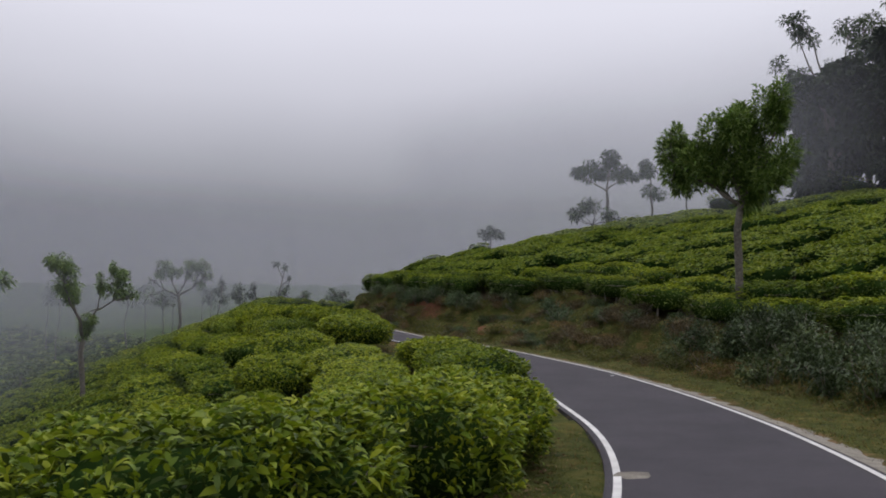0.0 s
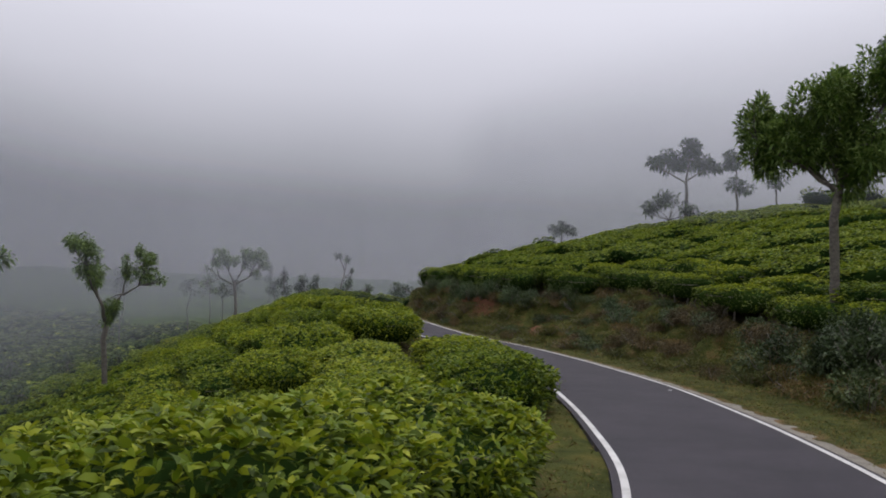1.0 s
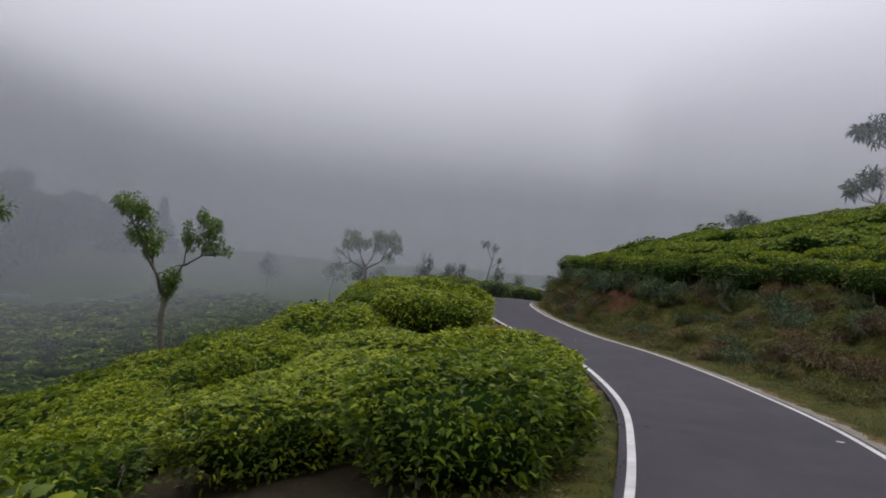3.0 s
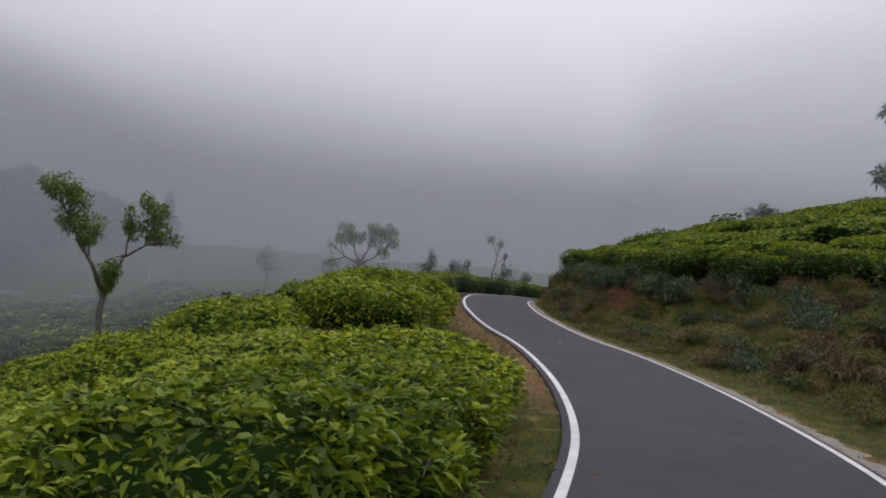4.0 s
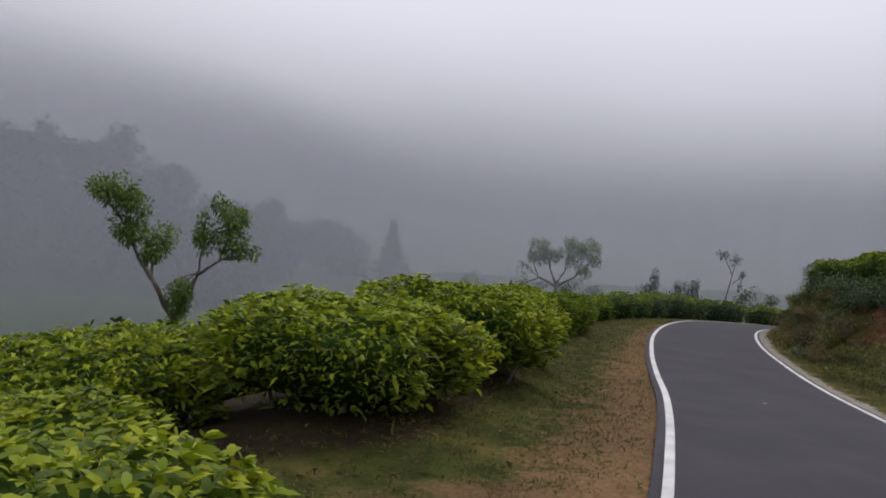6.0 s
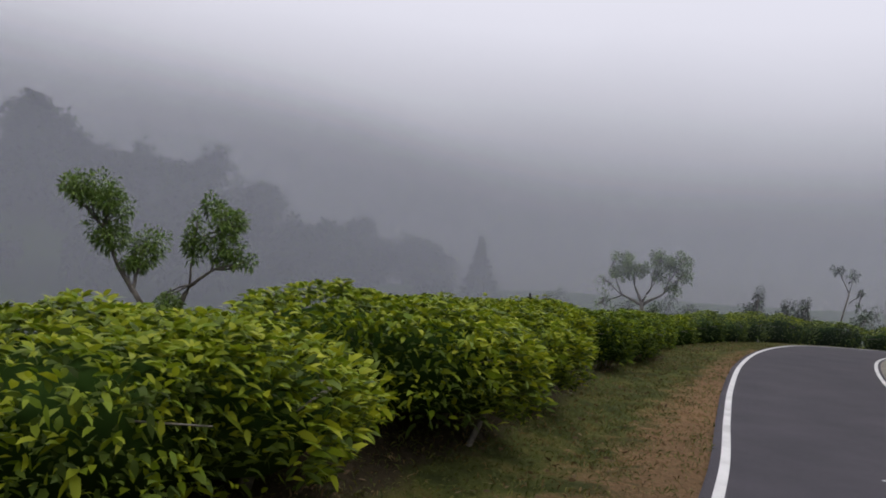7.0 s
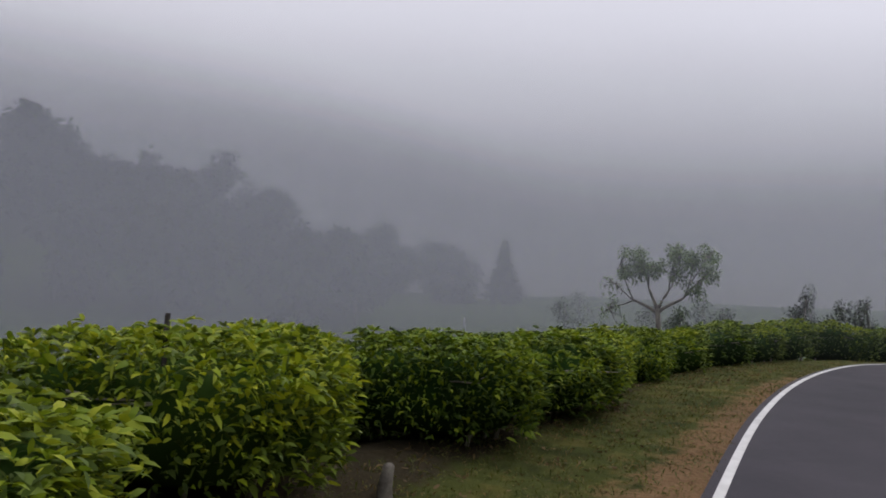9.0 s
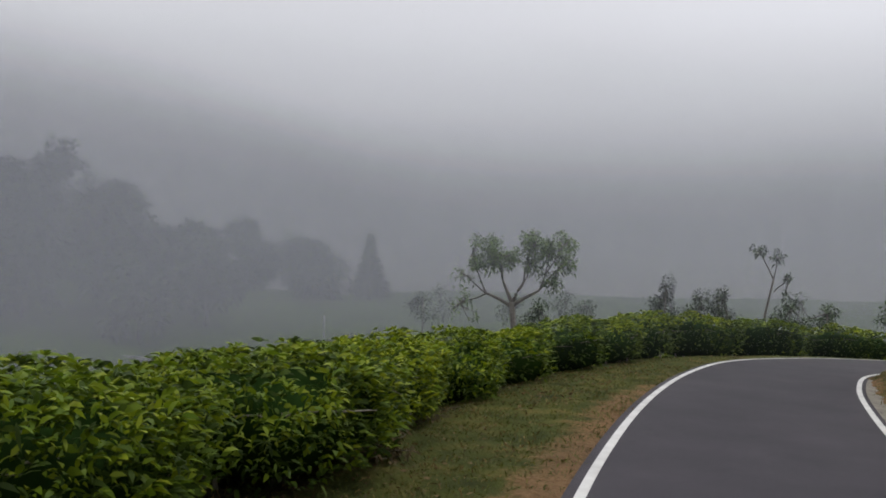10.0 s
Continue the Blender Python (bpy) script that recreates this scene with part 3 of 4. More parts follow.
def tilt_of(x, y):
    e = 0.7
    zx = (land([x + e], [y], False) - land([x - e], [y], False))[0] / (2 * e)
    zy = (land([x], [y + e], False) - land([x], [y - e], False))[0] / (2 * e)
    return max(-0.36, min(0.36, zx)), max(-0.36, min(0.36, zy))


def place_bush(kind, x, y, turn, sx, sy, sz, side):
    foliage, stems = kind
    zx, zy = tilt_of(x, y)
    z = land([x], [y], False)[0]
    root = new("tea_bush")
    lean = Matrix.Identity(4)
    k = 0.85 if side < 0 else 0.3
    lean[2][0], lean[2][1] = zx * k, zy * k
    spin = Matrix.Rotation(turn, 4, "Z") @ Matrix.Diagonal((sx, sy, sz, 1))
    root.empty_display_size = 0.2
    root.matrix_world = Matrix.Translation((x, y, z))
    ob = part("foliage", foliage, root)
    ob.matrix_basis = lean @ spin
    for s in stems:
        part("stem", s, root).matrix_basis = lean @ spin
    where = "beside the valley verge" if side < 0 else "on the roadside bank top"
    return tagged(root, "clipped tea bush with bright young leaves " + where, "tea bush", group="tea bushes")


# the bushes of the front row: place along the road, distance from its middle, half length, half width, height, kind
FRONT_ROW = [(5.2, -4.7, 1.75, 1.3, 1.2, NEAR_BUSH), (8.8, -4.35, 1.75, 1.35, 1.24, NEAR_BUSH), (12.8, -4.15, 2.0, 1.35, 1.2, NEAR_BUSH),
             (22.2, -3.75, 1.5, 1.35, 1.15, NEAR_BUSH), (25.05, -3.85, 1.2, 1.25, 1.04, BRIGHT_BUSH), (28.3, -4.05, 1.65, 1.35, 0.96, BRIGHT_BUSH),
             (23.4, -6.7, 1.6, 1.35, 1.0, NEAR_BUSH), (26.9, -6.75, 1.7, 1.3, 0.78, NEAR_BUSH), (30.6, -7.0, 1.75, 1.35, 0.82, NEAR_BUSH), (34.2, -8.3, 1.7, 1.3, 1.22, NEAR_BUSH), (31.6, -9.4, 1.6, 1.2, 1.2, NEAR_BUSH),
             (35.3, -5.6, 1.65, 1.4, 1.03, NEAR_BUSH), (38.65, -5.2, 1.7, 1.4, 1.06, NEAR_BUSH), (41.75, -5.25, 1.5, 1.35, 0.98, NEAR_BUSH), (44.35, -5.55, 1.3, 1.3, 1.04, OLD_BUSH),
             (46.6, -6.75, 1.4, 1.2, 1.27, OLD_BUSH), (48.4, -5.4, 1.4, 1.35, 1.12, OLD_BUSH), (51.3, -5.1, 1.5, 1.4, 1.1, OLD_BUSH), (54.3, -5.65, 1.65, 1.3, 1.15, OLD_BUSH), (57.4, -5.65, 1.7, 1.25, 1.14, OLD_BUSH)]
BAYS = ((1.0, 17.6), (-0.3, 18.5), (-1.1, 19.5), (1.0, 19.2), (-0.3, 31.3), (-1.4, 31.3), (-1.5, 32.6))          # open grass between the bushes


def tea_plan():
    """Where the other bushes stand: rows that follow the road."""
    rng = np.random.RandomState(11)
    run = np.concatenate([[0], np.cumsum(np.linalg.norm(np.diff(MID, axis=0), axis=1))])
    spots = []
    for side in (-1, 1):
        for row in range(9 if side < 0 else 27):
            s = rng.uniform(0, 2.5)
            while s < run[-1] - 12:
                half = rng.uniform(1.2, 1.7) if side < 0 else rng.uniform(1.4, 2.5)
                s += half
                i = int(np.searchsorted(run, s))
                s += half - (0.3 if side < 0 and row == 0 else 0.08)
                if i >= len(MID):
                    break
                yr = MID[i, 1]
                if side < 0:
                    wide = rng.uniform(0.92, 1.02) if row else 1.15
                    d = -(1.9 + tea_edge(yr) + (1.2 if row == 0 else 2.55 + 0.98 + (row - 1) * 1.97) + rng.uniform(-0.12, 0.12))
                else:
                    wide = rng.uniform(0.94, 1.08)
                    d = bank_top(yr) + 0.75 + row * 1.7 + rng.uniform(-0.14, 0.14)
                if side < 0 and row == 0 and yr < 59.6:
                    continue
                x, y = MID[i] + SIDE[i] * d
                dd, near, zr = by_road([x], [y])
                if abs(abs(dd[0]) - abs(d)) > 0.5 or dd[0] * side < 0:
                    continue
                turn = np.arctan2(TAN[i, 1], TAN[i, 0]) + rng.uniform(-0.12, 0.12)
                spots.append((x, y, yr, row, side, turn, half, wide))
    return spots


def reaches(x, y, turn, long, wide, px, py, grow_long=0.0, grow_wide=0.0):
    """Whether a bush, grown by a margin, covers a point."""
    dx, dy = px - x, py - y
    u, v = dx * math.cos(turn) + dy * math.sin(turn), dy * math.cos(turn) - dx * math.sin(turn)
    return max(abs(u) / (long + grow_long), abs(v) / (wide + grow_wide)) < 1.0


bush_rng = np.random.RandomState(5)
standing, rest = [], []
for y, d, long, wide, high, kinds in FRONT_ROW:
    i = int(np.argmin(np.abs(MID[:, 1] - y)))
    x, yy = MID[i] + SIDE[i] * d
    turn = np.arctan2(TAN[i, 1], TAN[i, 0])
    standing.append((x, yy, turn, long, wide))
    place_bush(kinds[bush_rng.randint(len(kinds))], x, yy, turn + (np.pi if bush_rng.uniform() < 0.5 else 0), long / LONG, wide / WIDE, high, -1)
for x, y, along, row, side, turn, half, wide in tea_plan():
    if y < -6 or y > 100 or (side > 0 and bush_rng.uniform() < 0.03):
        continue
    if side > 0 and math.hypot(x - 5.0, y - 66.2) < 1.9:
        continue
    if side < 0 and any(reaches(*q, x, y, half * 0.42, wide * 0.5) for q in standing):
        continue
    if side < 0 and any(reaches(x, y, turn, half, wide, *q, 0.35, 0.35) for q in BAYS):
        continue
    if any((x - q[0]) ** 2 + (y - q[1]) ** 2 < 1.35 ** 2 for q in rest[-900:]):
        continue
    high = bush_rng.uniform(0.9, 1.05) * (np.interp(along, [57, 64, 70], [1.1, 1.12, 1.28]) if row == 0 else 1.0) if side < 0 else bush_rng.uniform(0.93, 1.03)
    if side < 0 and row > 0:
        high *= np.interp(y, [16, 19, 22, 30, 33], [1.13, 1.0, 0.88, 0.88, 1.0])
    if side > 0 and row == 0 and along > 45:
        high *= 1.17
    spec = (x, y, turn + (np.pi if bush_rng.uniform() < 0.5 else 0), half / 1.4, wide / 0.98, high, side)
    rest.append(spec)
    if (side < 0 and row < 5 and 1 < y < 62) or (side < 0 and row == 0 and y < 78) or (side > 0 and row < 2 and 12 < y < 70):
        close = side < 0 and row == 1 and y < 46
        if close:
            spec = spec[:3] + (half / LONG, wide / WIDE) + spec[5:]
        kinds = NEAR_BUSH if close else BANK_BUSH if side > 0 and row == 0 else MID_BUSH
        place_bush(kinds[bush_rng.randint(len(kinds))], *spec)
        rest[-1] = spec[:2] + (None,)
rest = [q for q in rest if q[2] is not None]


def tea_slope(name, specs, number, size, label, flat=1.0, fresh=1.0):
    """The many bushes that nobody would count, as one piece of planting."""
    rng = np.random.RandomState(31)
    bag = Bag()
    kinds = []
    for i in range(6):
        b = Bag()
        out, top = bush_shape(rng, 1.4, 0.98, 1.1 + rng.uniform(-0.08, 0.1) * flat, flat, 0.1 + 0.7 * flat)
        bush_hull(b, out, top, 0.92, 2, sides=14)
        bush_leaves(b, rng, out, top, number, size, True, 0.88, fresh)
        kinds.append((np.vstack(b.v), b.f, b.m))
    for x, y, turn, sx, sy, sz, side in specs:
        v, f, m = kinds[rng.randint(6)]
        zx, zy = tilt_of(x, y)
        z = land([x], [y], False)[0]
        c, s = math.cos(turn), math.sin(turn)
        px, py = v[:, 0] * sx, v[:, 1] * sy
        qx, qy = c * px - s * py, s * px + c * py
        w = np.stack([x + qx, y + qy, z + v[:, 2] * sz + 0.85 * (zx * qx + zy * qy)], 1)
        bag.v.append(w)
        for ff, mm in zip(f, m):
            bag.f.append(ff + bag.count)
            bag.m.append(mm)
        bag.count += len(w)
    return tagged(new(name, bag.mesh(name, [YOUNG, MATURE, SHADED_CORE])), label, "tea plants", kind="stuff")


left_rest = [q for q in rest if q[6] < 0 and math.hypot(q[0], q[1] - 40) < 62]
right_rest = [q for q in rest if q[6] > 0 and math.hypot(q[0] - 12, q[1] - 50) < 39]
tea_slope("tea_field", left_rest, 560, 0.21, "clipped green tea bushes down the valley slope")
tea_slope("tea_hillside", right_rest, 900, 0.165, "rows of clipped green tea bushes on the hillside", 0.3)


# low tea on the valley floor, in ragged rows
vr = np.random.RandomState(17)
floor_specs = []
for i in range(19):
    for k in range(34):
        x, y = -27 - i * 2.3 + 0.5 * math.sin(k * 0.5) + vr.uniform(-0.25, 0.25), 26 + k * 2.4 + vr.uniform(-0.3, 0.3) + (i % 2)
        if vr.uniform() < 0.85 and abs(by_road([x], [y])[0][0]) > 19:
            floor_specs.append((x, y, 1.57 + vr.uniform(-0.2, 0.2), 1.5, vr.uniform(0.9, 1.15), vr.uniform(0.6, 0.8), -1))
tea_slope("valley_tea", floor_specs, 70, 0.4, "low rows of tea on the misty valley floor", 0.4, 0.04)

# ---- trees ----
def limb(rng, a, b, r0, r1, bag, bend=0.12, steps=6, sides=7):
    a, b = np.asarray(a, float), np.asarray(b, float)
    u = np.linspace(0, 1, steps)[:, None]
    span = np.linalg.norm(b - a)
    off = np.cumsum(rng.normal(0, 1, (steps, 3)), 0)
    off = (off - off[:1]) - u * (off[-1:] - off[:1])
    p = a + (b - a) * u + off * bend * span / steps
    tube(bag, p, np.linspace(r0, r1, steps), sides, 0, 0.1, rng)
    return p


def clump(bag, rng, centre, size, number, leaf, slim=0.3, simple=True, up=0.3, mat=0, hollow=0.35):
    """An uneven tuft of leaves."""
    w = around(rng, number)
    lumps = 1 + 0.22 * np.sin(w[:, 0] * 5 + centre[0] * 7) * np.cos(w[:, 2] * 6 + centre[1] * 5)
    r = (hollow + (1 - hollow) * rng.uniform(0, 1, number) ** 0.6) * lumps
    at = np.asarray(centre) + w * r[:, None] * np.asarray(size)
    way = w + rng.normal(0, 0.6, (number, 3)) + [0, 0, up]
    leaves(bag, at, way, leaf, rng, slim=slim, mat=mat, simple=simple, droop=0.35)


def tree(name, x, y, z, seed, limbs, clumps, label, leaf_mat=OAK_LEAF, leaf=0.3, category="tree", slim=0.3, group="", dense=1.0, up=0.3):
    """limbs: (from, to, thick, thin); clumps: (centre, size, leaves). All from the foot."""
    rng = np.random.RandomState(seed)
    root = new(name)
    root.matrix_world = Matrix.Translation((x, y, z))
    for i, (a, b, r0, r1) in enumerate(limbs):
        bag = Bag()
        p = limb(rng, a, b, r0, r1, bag)
        if i == 0:
            trunk = part("trunk", bag.mesh("trunk", [BARK]), root)
        else:
            part("branch", bag.mesh("branch", [BARK]), trunk)
    bag = Bag()
    twigs = Bag()
    ends = [np.asarray(b, float) for a, b, r0, r1 in limbs]
    for c, s, n in clumps:
        for k in range(4):
            q = np.asarray(c) + around(rng, 1)[0] * np.asarray(s) * (0.62 if k else 0.0)
            clump(bag, rng, q, np.asarray(s) * rng.uniform(0.45, 0.7), int(n * dense / 4), leaf, slim, up=up)
        c = np.asarray(c, float)
        start = min(ends, key=lambda e: np.linalg.norm(e - c))
        for k in range(3):
            q = c + around(rng, 1)[0] * np.asarray(s) * 0.75
            limb(rng, start, q, 0.03, 0.01, twigs, 0.2, 4, 4)
    if twigs.count:
        tagged(part("twig_spray", twigs.mesh("twig_spray", [BARK]), root), kind="stuff")
    part("crown", bag.mesh("crown", [leaf_mat]), root)
    return tagged(root, label, category, group)


def on_land(x, y):
    return float(land([x], [y], False)[0])


# silver oak in the tea on the hill: clean trunk, dense upright crown
ax, ay = 12.0, 31.8
az = on_land(ax, ay)
cl = []
for cx, cy, cz, sx, sz, n in ((-2.35, 0.9, 7.3, 0.66, 1.4, 900), (-1.8, 0.6, 7.0, 0.7, 1.0, 600), (-2.1, 0.6, 6.2, 0.75, 0.8, 600), (-1.1, 0.5, 7.0, 1.0, 1.6, 1400), (-0.2, 0.2, 6.5, 1.0, 1.5, 1400), (0.2, 0.6, 8.0, 0.8, 1.1, 900),
                              (0.8, 0.1, 7.1, 0.9, 1.6, 1400), (1.4, -0.5, 8.6, 0.75, 1.4, 1100), (-0.6, -0.4, 8.0, 0.7, 1.0, 800), (0.5, 0.0, 5.6, 0.9, 0.8, 700), (0.9, -0.7, 6.0, 0.8, 0.9, 700), (1.3, -0.5, 6.9, 0.8, 1.0, 700)):
    cl.append(((cx, cy, cz - 0.5), (sx, sx, sz), n))
tree("silver_oak_tree", ax, ay, az, 41, [((0, 0, -0.2), (0.1, 0, 4.7), 0.18, 0.14), ((0.1, 0, 4.5), (-2.4, 0.6, 6.3), 0.08, 0.04), ((0.1, 0, 4.3), (-1.2, 0.4, 6.0), 0.07, 0.04),
     ((0.1, 0, 4.6), (1.3, -0.4, 7.2), 0.09, 0.04), ((0.1, 0, 4.7), (0.2, 0.1, 7.4), 0.10, 0.04), ((0.1, 0, 4.6), (0.9, -0.5, 6.0), 0.06, 0.03), ((0.1, 0, 4.7), (-0.6, 0.2, 7.2), 0.08, 0.03)],
     cl, "silver oak tree with dense green crown among hillside tea", OAK_LEAF, 0.27, slim=0.26, dense=2.2, up=0.7)

# trees on the brow of the hill
bx, by = 13.3, 64.6
bz = on_land(bx, by)
tree("hilltop_tree", bx, by, bz, 42, [((0, 0, -0.2), (0.2, 0, 4.6), 0.14, 0.11), ((0.2, 0, 4.4), (-1.9, 0, 5.6), 0.07, 0.04), ((0.2, 0, 4.5), (1.7, 0.2, 5.5), 0.07, 0.04), ((0.2, 0, 4.6), (0.4, 0, 6.2), 0.08, 0.04)],
     [((-2.2, 0, 5.9), (0.9, 0.8, 0.55), 420), ((-0.9, 0.2, 6.1), (1.0, 0.9, 0.8), 520), ((0.4, 0, 6.9), (0.9, 0.9, 0.9), 560), ((1.6, 0.2, 6.1), (1.0, 0.9, 0.8), 520), ((2.6, 0, 5.6), (0.6, 0.6, 0.4), 200), ((0.4, 0.3, 5.8), (1.1, 0.9, 0.6), 420)],
     "flat-crowned tree on the brow of the tea hill, grey in mist", DULL_LEAF, 0.36)
tree("hilltop_shrub", bx - 1.2, by - 0.6, on_land(bx - 1.2, by - 0.6), 43, [((0, 0, -0.1), (0.1, 0, 1.2), 0.06, 0.04)],
     [((-1.2, 0, 2.2), (0.9, 0.8, 0.6), 360), ((0.2, 0, 2.7), (1.0, 0.9, 0.8), 420), ((1.6, 0, 2.0), (0.8, 0.8, 0.5), 260)], "low shrub below the hilltop tree, grey in mist", DULL_LEAF, 0.34, "shrub")
cx, cy = 17.8, 67.7
tree("slender_tree", cx, cy, on_land(cx, cy), 44, [((0, 0, -0.2), (0.2, 0, 6.2), 0.13, 0.07), ((0.1, 0, 4.2), (0.7, 0, 4.9), 0.04, 0.02)],
     [((-0.2, 0, 7.0), (0.95, 0.9, 0.95), 760), ((0.5, 0, 5.0), (1.0, 0.9, 0.8), 480)], "slender lopped tree on the brow, grey in mist", DULL_LEAF, 0.34)
tree("slender_tree", 20.4, 66.0, on_land(20.4, 66.0), 45, [((0, 0, -0.2), (0.1, 0, 4.2), 0.09, 0.06)], [((0, 0, 4.6), (0.9, 0.9, 0.7), 380)], "slender lopped tree on the brow, grey in mist", DULL_LEAF, 0.34)
fx, fy = 5.6, 92.0
fz = on_land(fx, fy)
h = 9.3 - fz
tree("round_tree", fx, fy, fz, 46, [((0, 0, -0.2), (0, 0, h - 0.3), 0.12, 0.07)], [((-0.9, 0, h), (1.0, 0.9, 0.8), 420), ((0.9, 0, h + 0.1), (1.0, 0.9, 0.8), 420), ((0, 0, h + 0.7), (0.9, 0.8, 0.7), 300)],
     "round-headed tree behind the far brow, pale in mist", DULL_LEAF, 0.3)

# the forked tree below the tea on the valley side
vx, vy = -18.25, 40.2
vz = on_land(vx, vy)
g = 0.1 - vz
tree("forked_tree", vx, vy, vz, 47,
     [((0, 0, -0.3), (0, 0.0, g - 0.1), 0.15, 0.12), ((0, 0, g - 0.2), (0.1, -1.0, g + 1.05), 0.10, 0.07), ((0, 0.0, g - 0.2), (0.55, 0.3, g + 1.3), 0.10, 0.06), ((0.1, -1.0, g + 1.0), (-0.25, -1.8, g + 2.6), 0.06, 0.03),
      ((0.1, -1.0, g + 1.0), (-0.3, -0.65, g + 2.1), 0.05, 0.03), ((0.55, 0.3, g + 1.25), (1.3, 0.6, g + 1.75), 0.05, 0.03), ((1.2, 0.55, g + 1.7), (1.5, 0.7, g + 2.8), 0.035, 0.02), ((0.55, 0.3, g + 1.25), (0.75, 0.2, g + 2.4), 0.035, 0.02)],
     [((-0.3, -2.1, g + 3.3), (0.75, 0.75, 0.6), 640), ((-0.3, -1.8, g + 2.6), (0.7, 0.75, 0.6), 560), ((-0.45, -2.5, g + 3.45), (0.5, 0.5, 0.35), 220), ((-0.1, -1.5, g + 3.2), (0.5, 0.5, 0.5), 260), ((0.0, -1.25, g + 1.75), (0.3, 0.3, 0.3), 110),
      ((-0.35, -0.65, g + 2.35), (0.62, 0.62, 0.6), 520), ((-0.3, -0.8, g + 1.8), (0.4, 0.4, 0.3), 160),
      ((1.35, 0.6, g + 2.3), (0.7, 0.7, 0.6), 600), ((1.65, 0.8, g + 2.8), (0.6, 0.6, 0.55), 420), ((1.25, 0.5, g + 3.3), (0.34, 0.34, 0.5), 200), ((0.75, 0.2, g + 2.2), (0.32, 0.32, 0.6), 260), ((0.7, 0.2, g + 3.0), (0.16, 0.16, 0.3), 60), ((2.1, 1.0, g + 2.0), (0.25, 0.25, 0.22), 90),
      ((0.25, -0.1, g + 0.75), (0.5, 0.5, 0.42), 360), ((0.15, -0.15, g + 0.3), (0.42, 0.42, 0.36), 260), ((0.0, 0.0, g - 0.05), (0.34, 0.34, 0.3), 150)],
     "forked lopped tree with two leafy heads below the tea", OAK_LEAF, 0.165, slim=0.3, dense=1.7)
lx, ly = -18.5, 29.5
lz = on_land(lx, ly)
tree("lopped_tree", lx, ly, lz, 48, [((0, 0, -0.3), (0, 0, 1.9 - lz), 0.13, 0.09), ((0, 0, 1.0 - lz), (1.3, 0.9, 2.6 - lz), 0.06, 0.03), ((0, 0, 1.2 - lz), (-1.2, -0.6, 2.4 - lz), 0.06, 0.03)],
     [((0.2, 0, 2.2 - lz), (0.9, 0.9, 0.7), 460), ((1.4, 1.0, 2.7 - lz), (0.6, 0.6, 0.4), 220), ((-1.2, -0.6, 2.5 - lz), (0.8, 0.8, 0.6), 320), ((0.3, 0.2, 3.0 - lz), (0.6, 0.6, 0.4), 220)],
     "lopped shade tree with spreading leafy head in the valley", OAK_LEAF, 0.27)

# open-branched tree beyond the bend
dx, dy = -24.9, 74.2
dz = on_land(dx, dy)
h = 1.6 - dz
dr = np.random.RandomState(149)
limbs = [((0, 0, -0.3), (0, 0, h + 0.7), 0.17, 0.13)]
cl = []
for start, knee, ends in ((0.5, (-1.1, -0.5, 1.1), ((-2.0, -0.9, 1.9), (-1.9, -0.7, 2.9), (-2.3, -1.0, 0.6))), (0.65, (-0.6, 0.1, 1.7), ((-1.2, 0.2, 3.2), (-0.5, -0.2, 2.8))),
                          (0.65, (0.5, 0.2, 1.6), ((0.6, 0.3, 2.7), (1.2, 0.1, 3.3))), (0.45, (1.2, 0.5, 1.3), ((1.6, 0.7, 3.0), (2.0, 0.8, 2.3), (2.2, 0.9, 3.3)))):
    knee = (knee[0], knee[1], h + knee[2])
    limbs.append(((0, 0, h + start), knee, 0.10, 0.06))
    for px, py, pz in ends:
        limbs.append((knee, (px, py, h + pz), 0.05, 0.018))
        for k in range(4):
            q = dr.normal(0, 0.38, 3)
            cl.append(((px + q[0], py + q[1], h + pz + q[2]), (0.42, 0.42, 0.5), 110 if pz > 2.2 else 26))
tree("open_branched_tree", dx, dy, dz, 49, limbs, cl, "open-branched shade tree with sparse crown beyond the bend", OAK_LEAF, 0.2, dense=1.5)
ex, ey = -18.8, 92.0
ez = on_land(ex, ey)
h = 1.8 - ez
tree("thin_tree", ex, ey, ez, 50, [((0, 0, -0.3), (0.1, 0, h + 2.4), 0.11, 0.06), ((0.1, 0, h + 2.3), (-0.7, 0, h + 4.0), 0.05, 0.02), ((0.1, 0, h + 1.6), (0.9, 0, h + 2.4), 0.04, 0.02), ((0.1, 0, h + 2.4), (0.3, 0, h + 3.6), 0.04, 0.02)],
     [((-0.7, 0, h + 4.0), (0.5, 0.5, 0.35), 130), ((0.3, 0, h + 3.7), (0.5, 0.5, 0.4), 120), ((0.9, 0, h + 2.4), (0.35, 0.35, 0.3), 80), ((0.7, 0, h + 1.4), (0.3, 0.3, 0.3), 50)],
     "thin bent tree with few leaves beyond the bend", DULL_LEAF, 0.26)
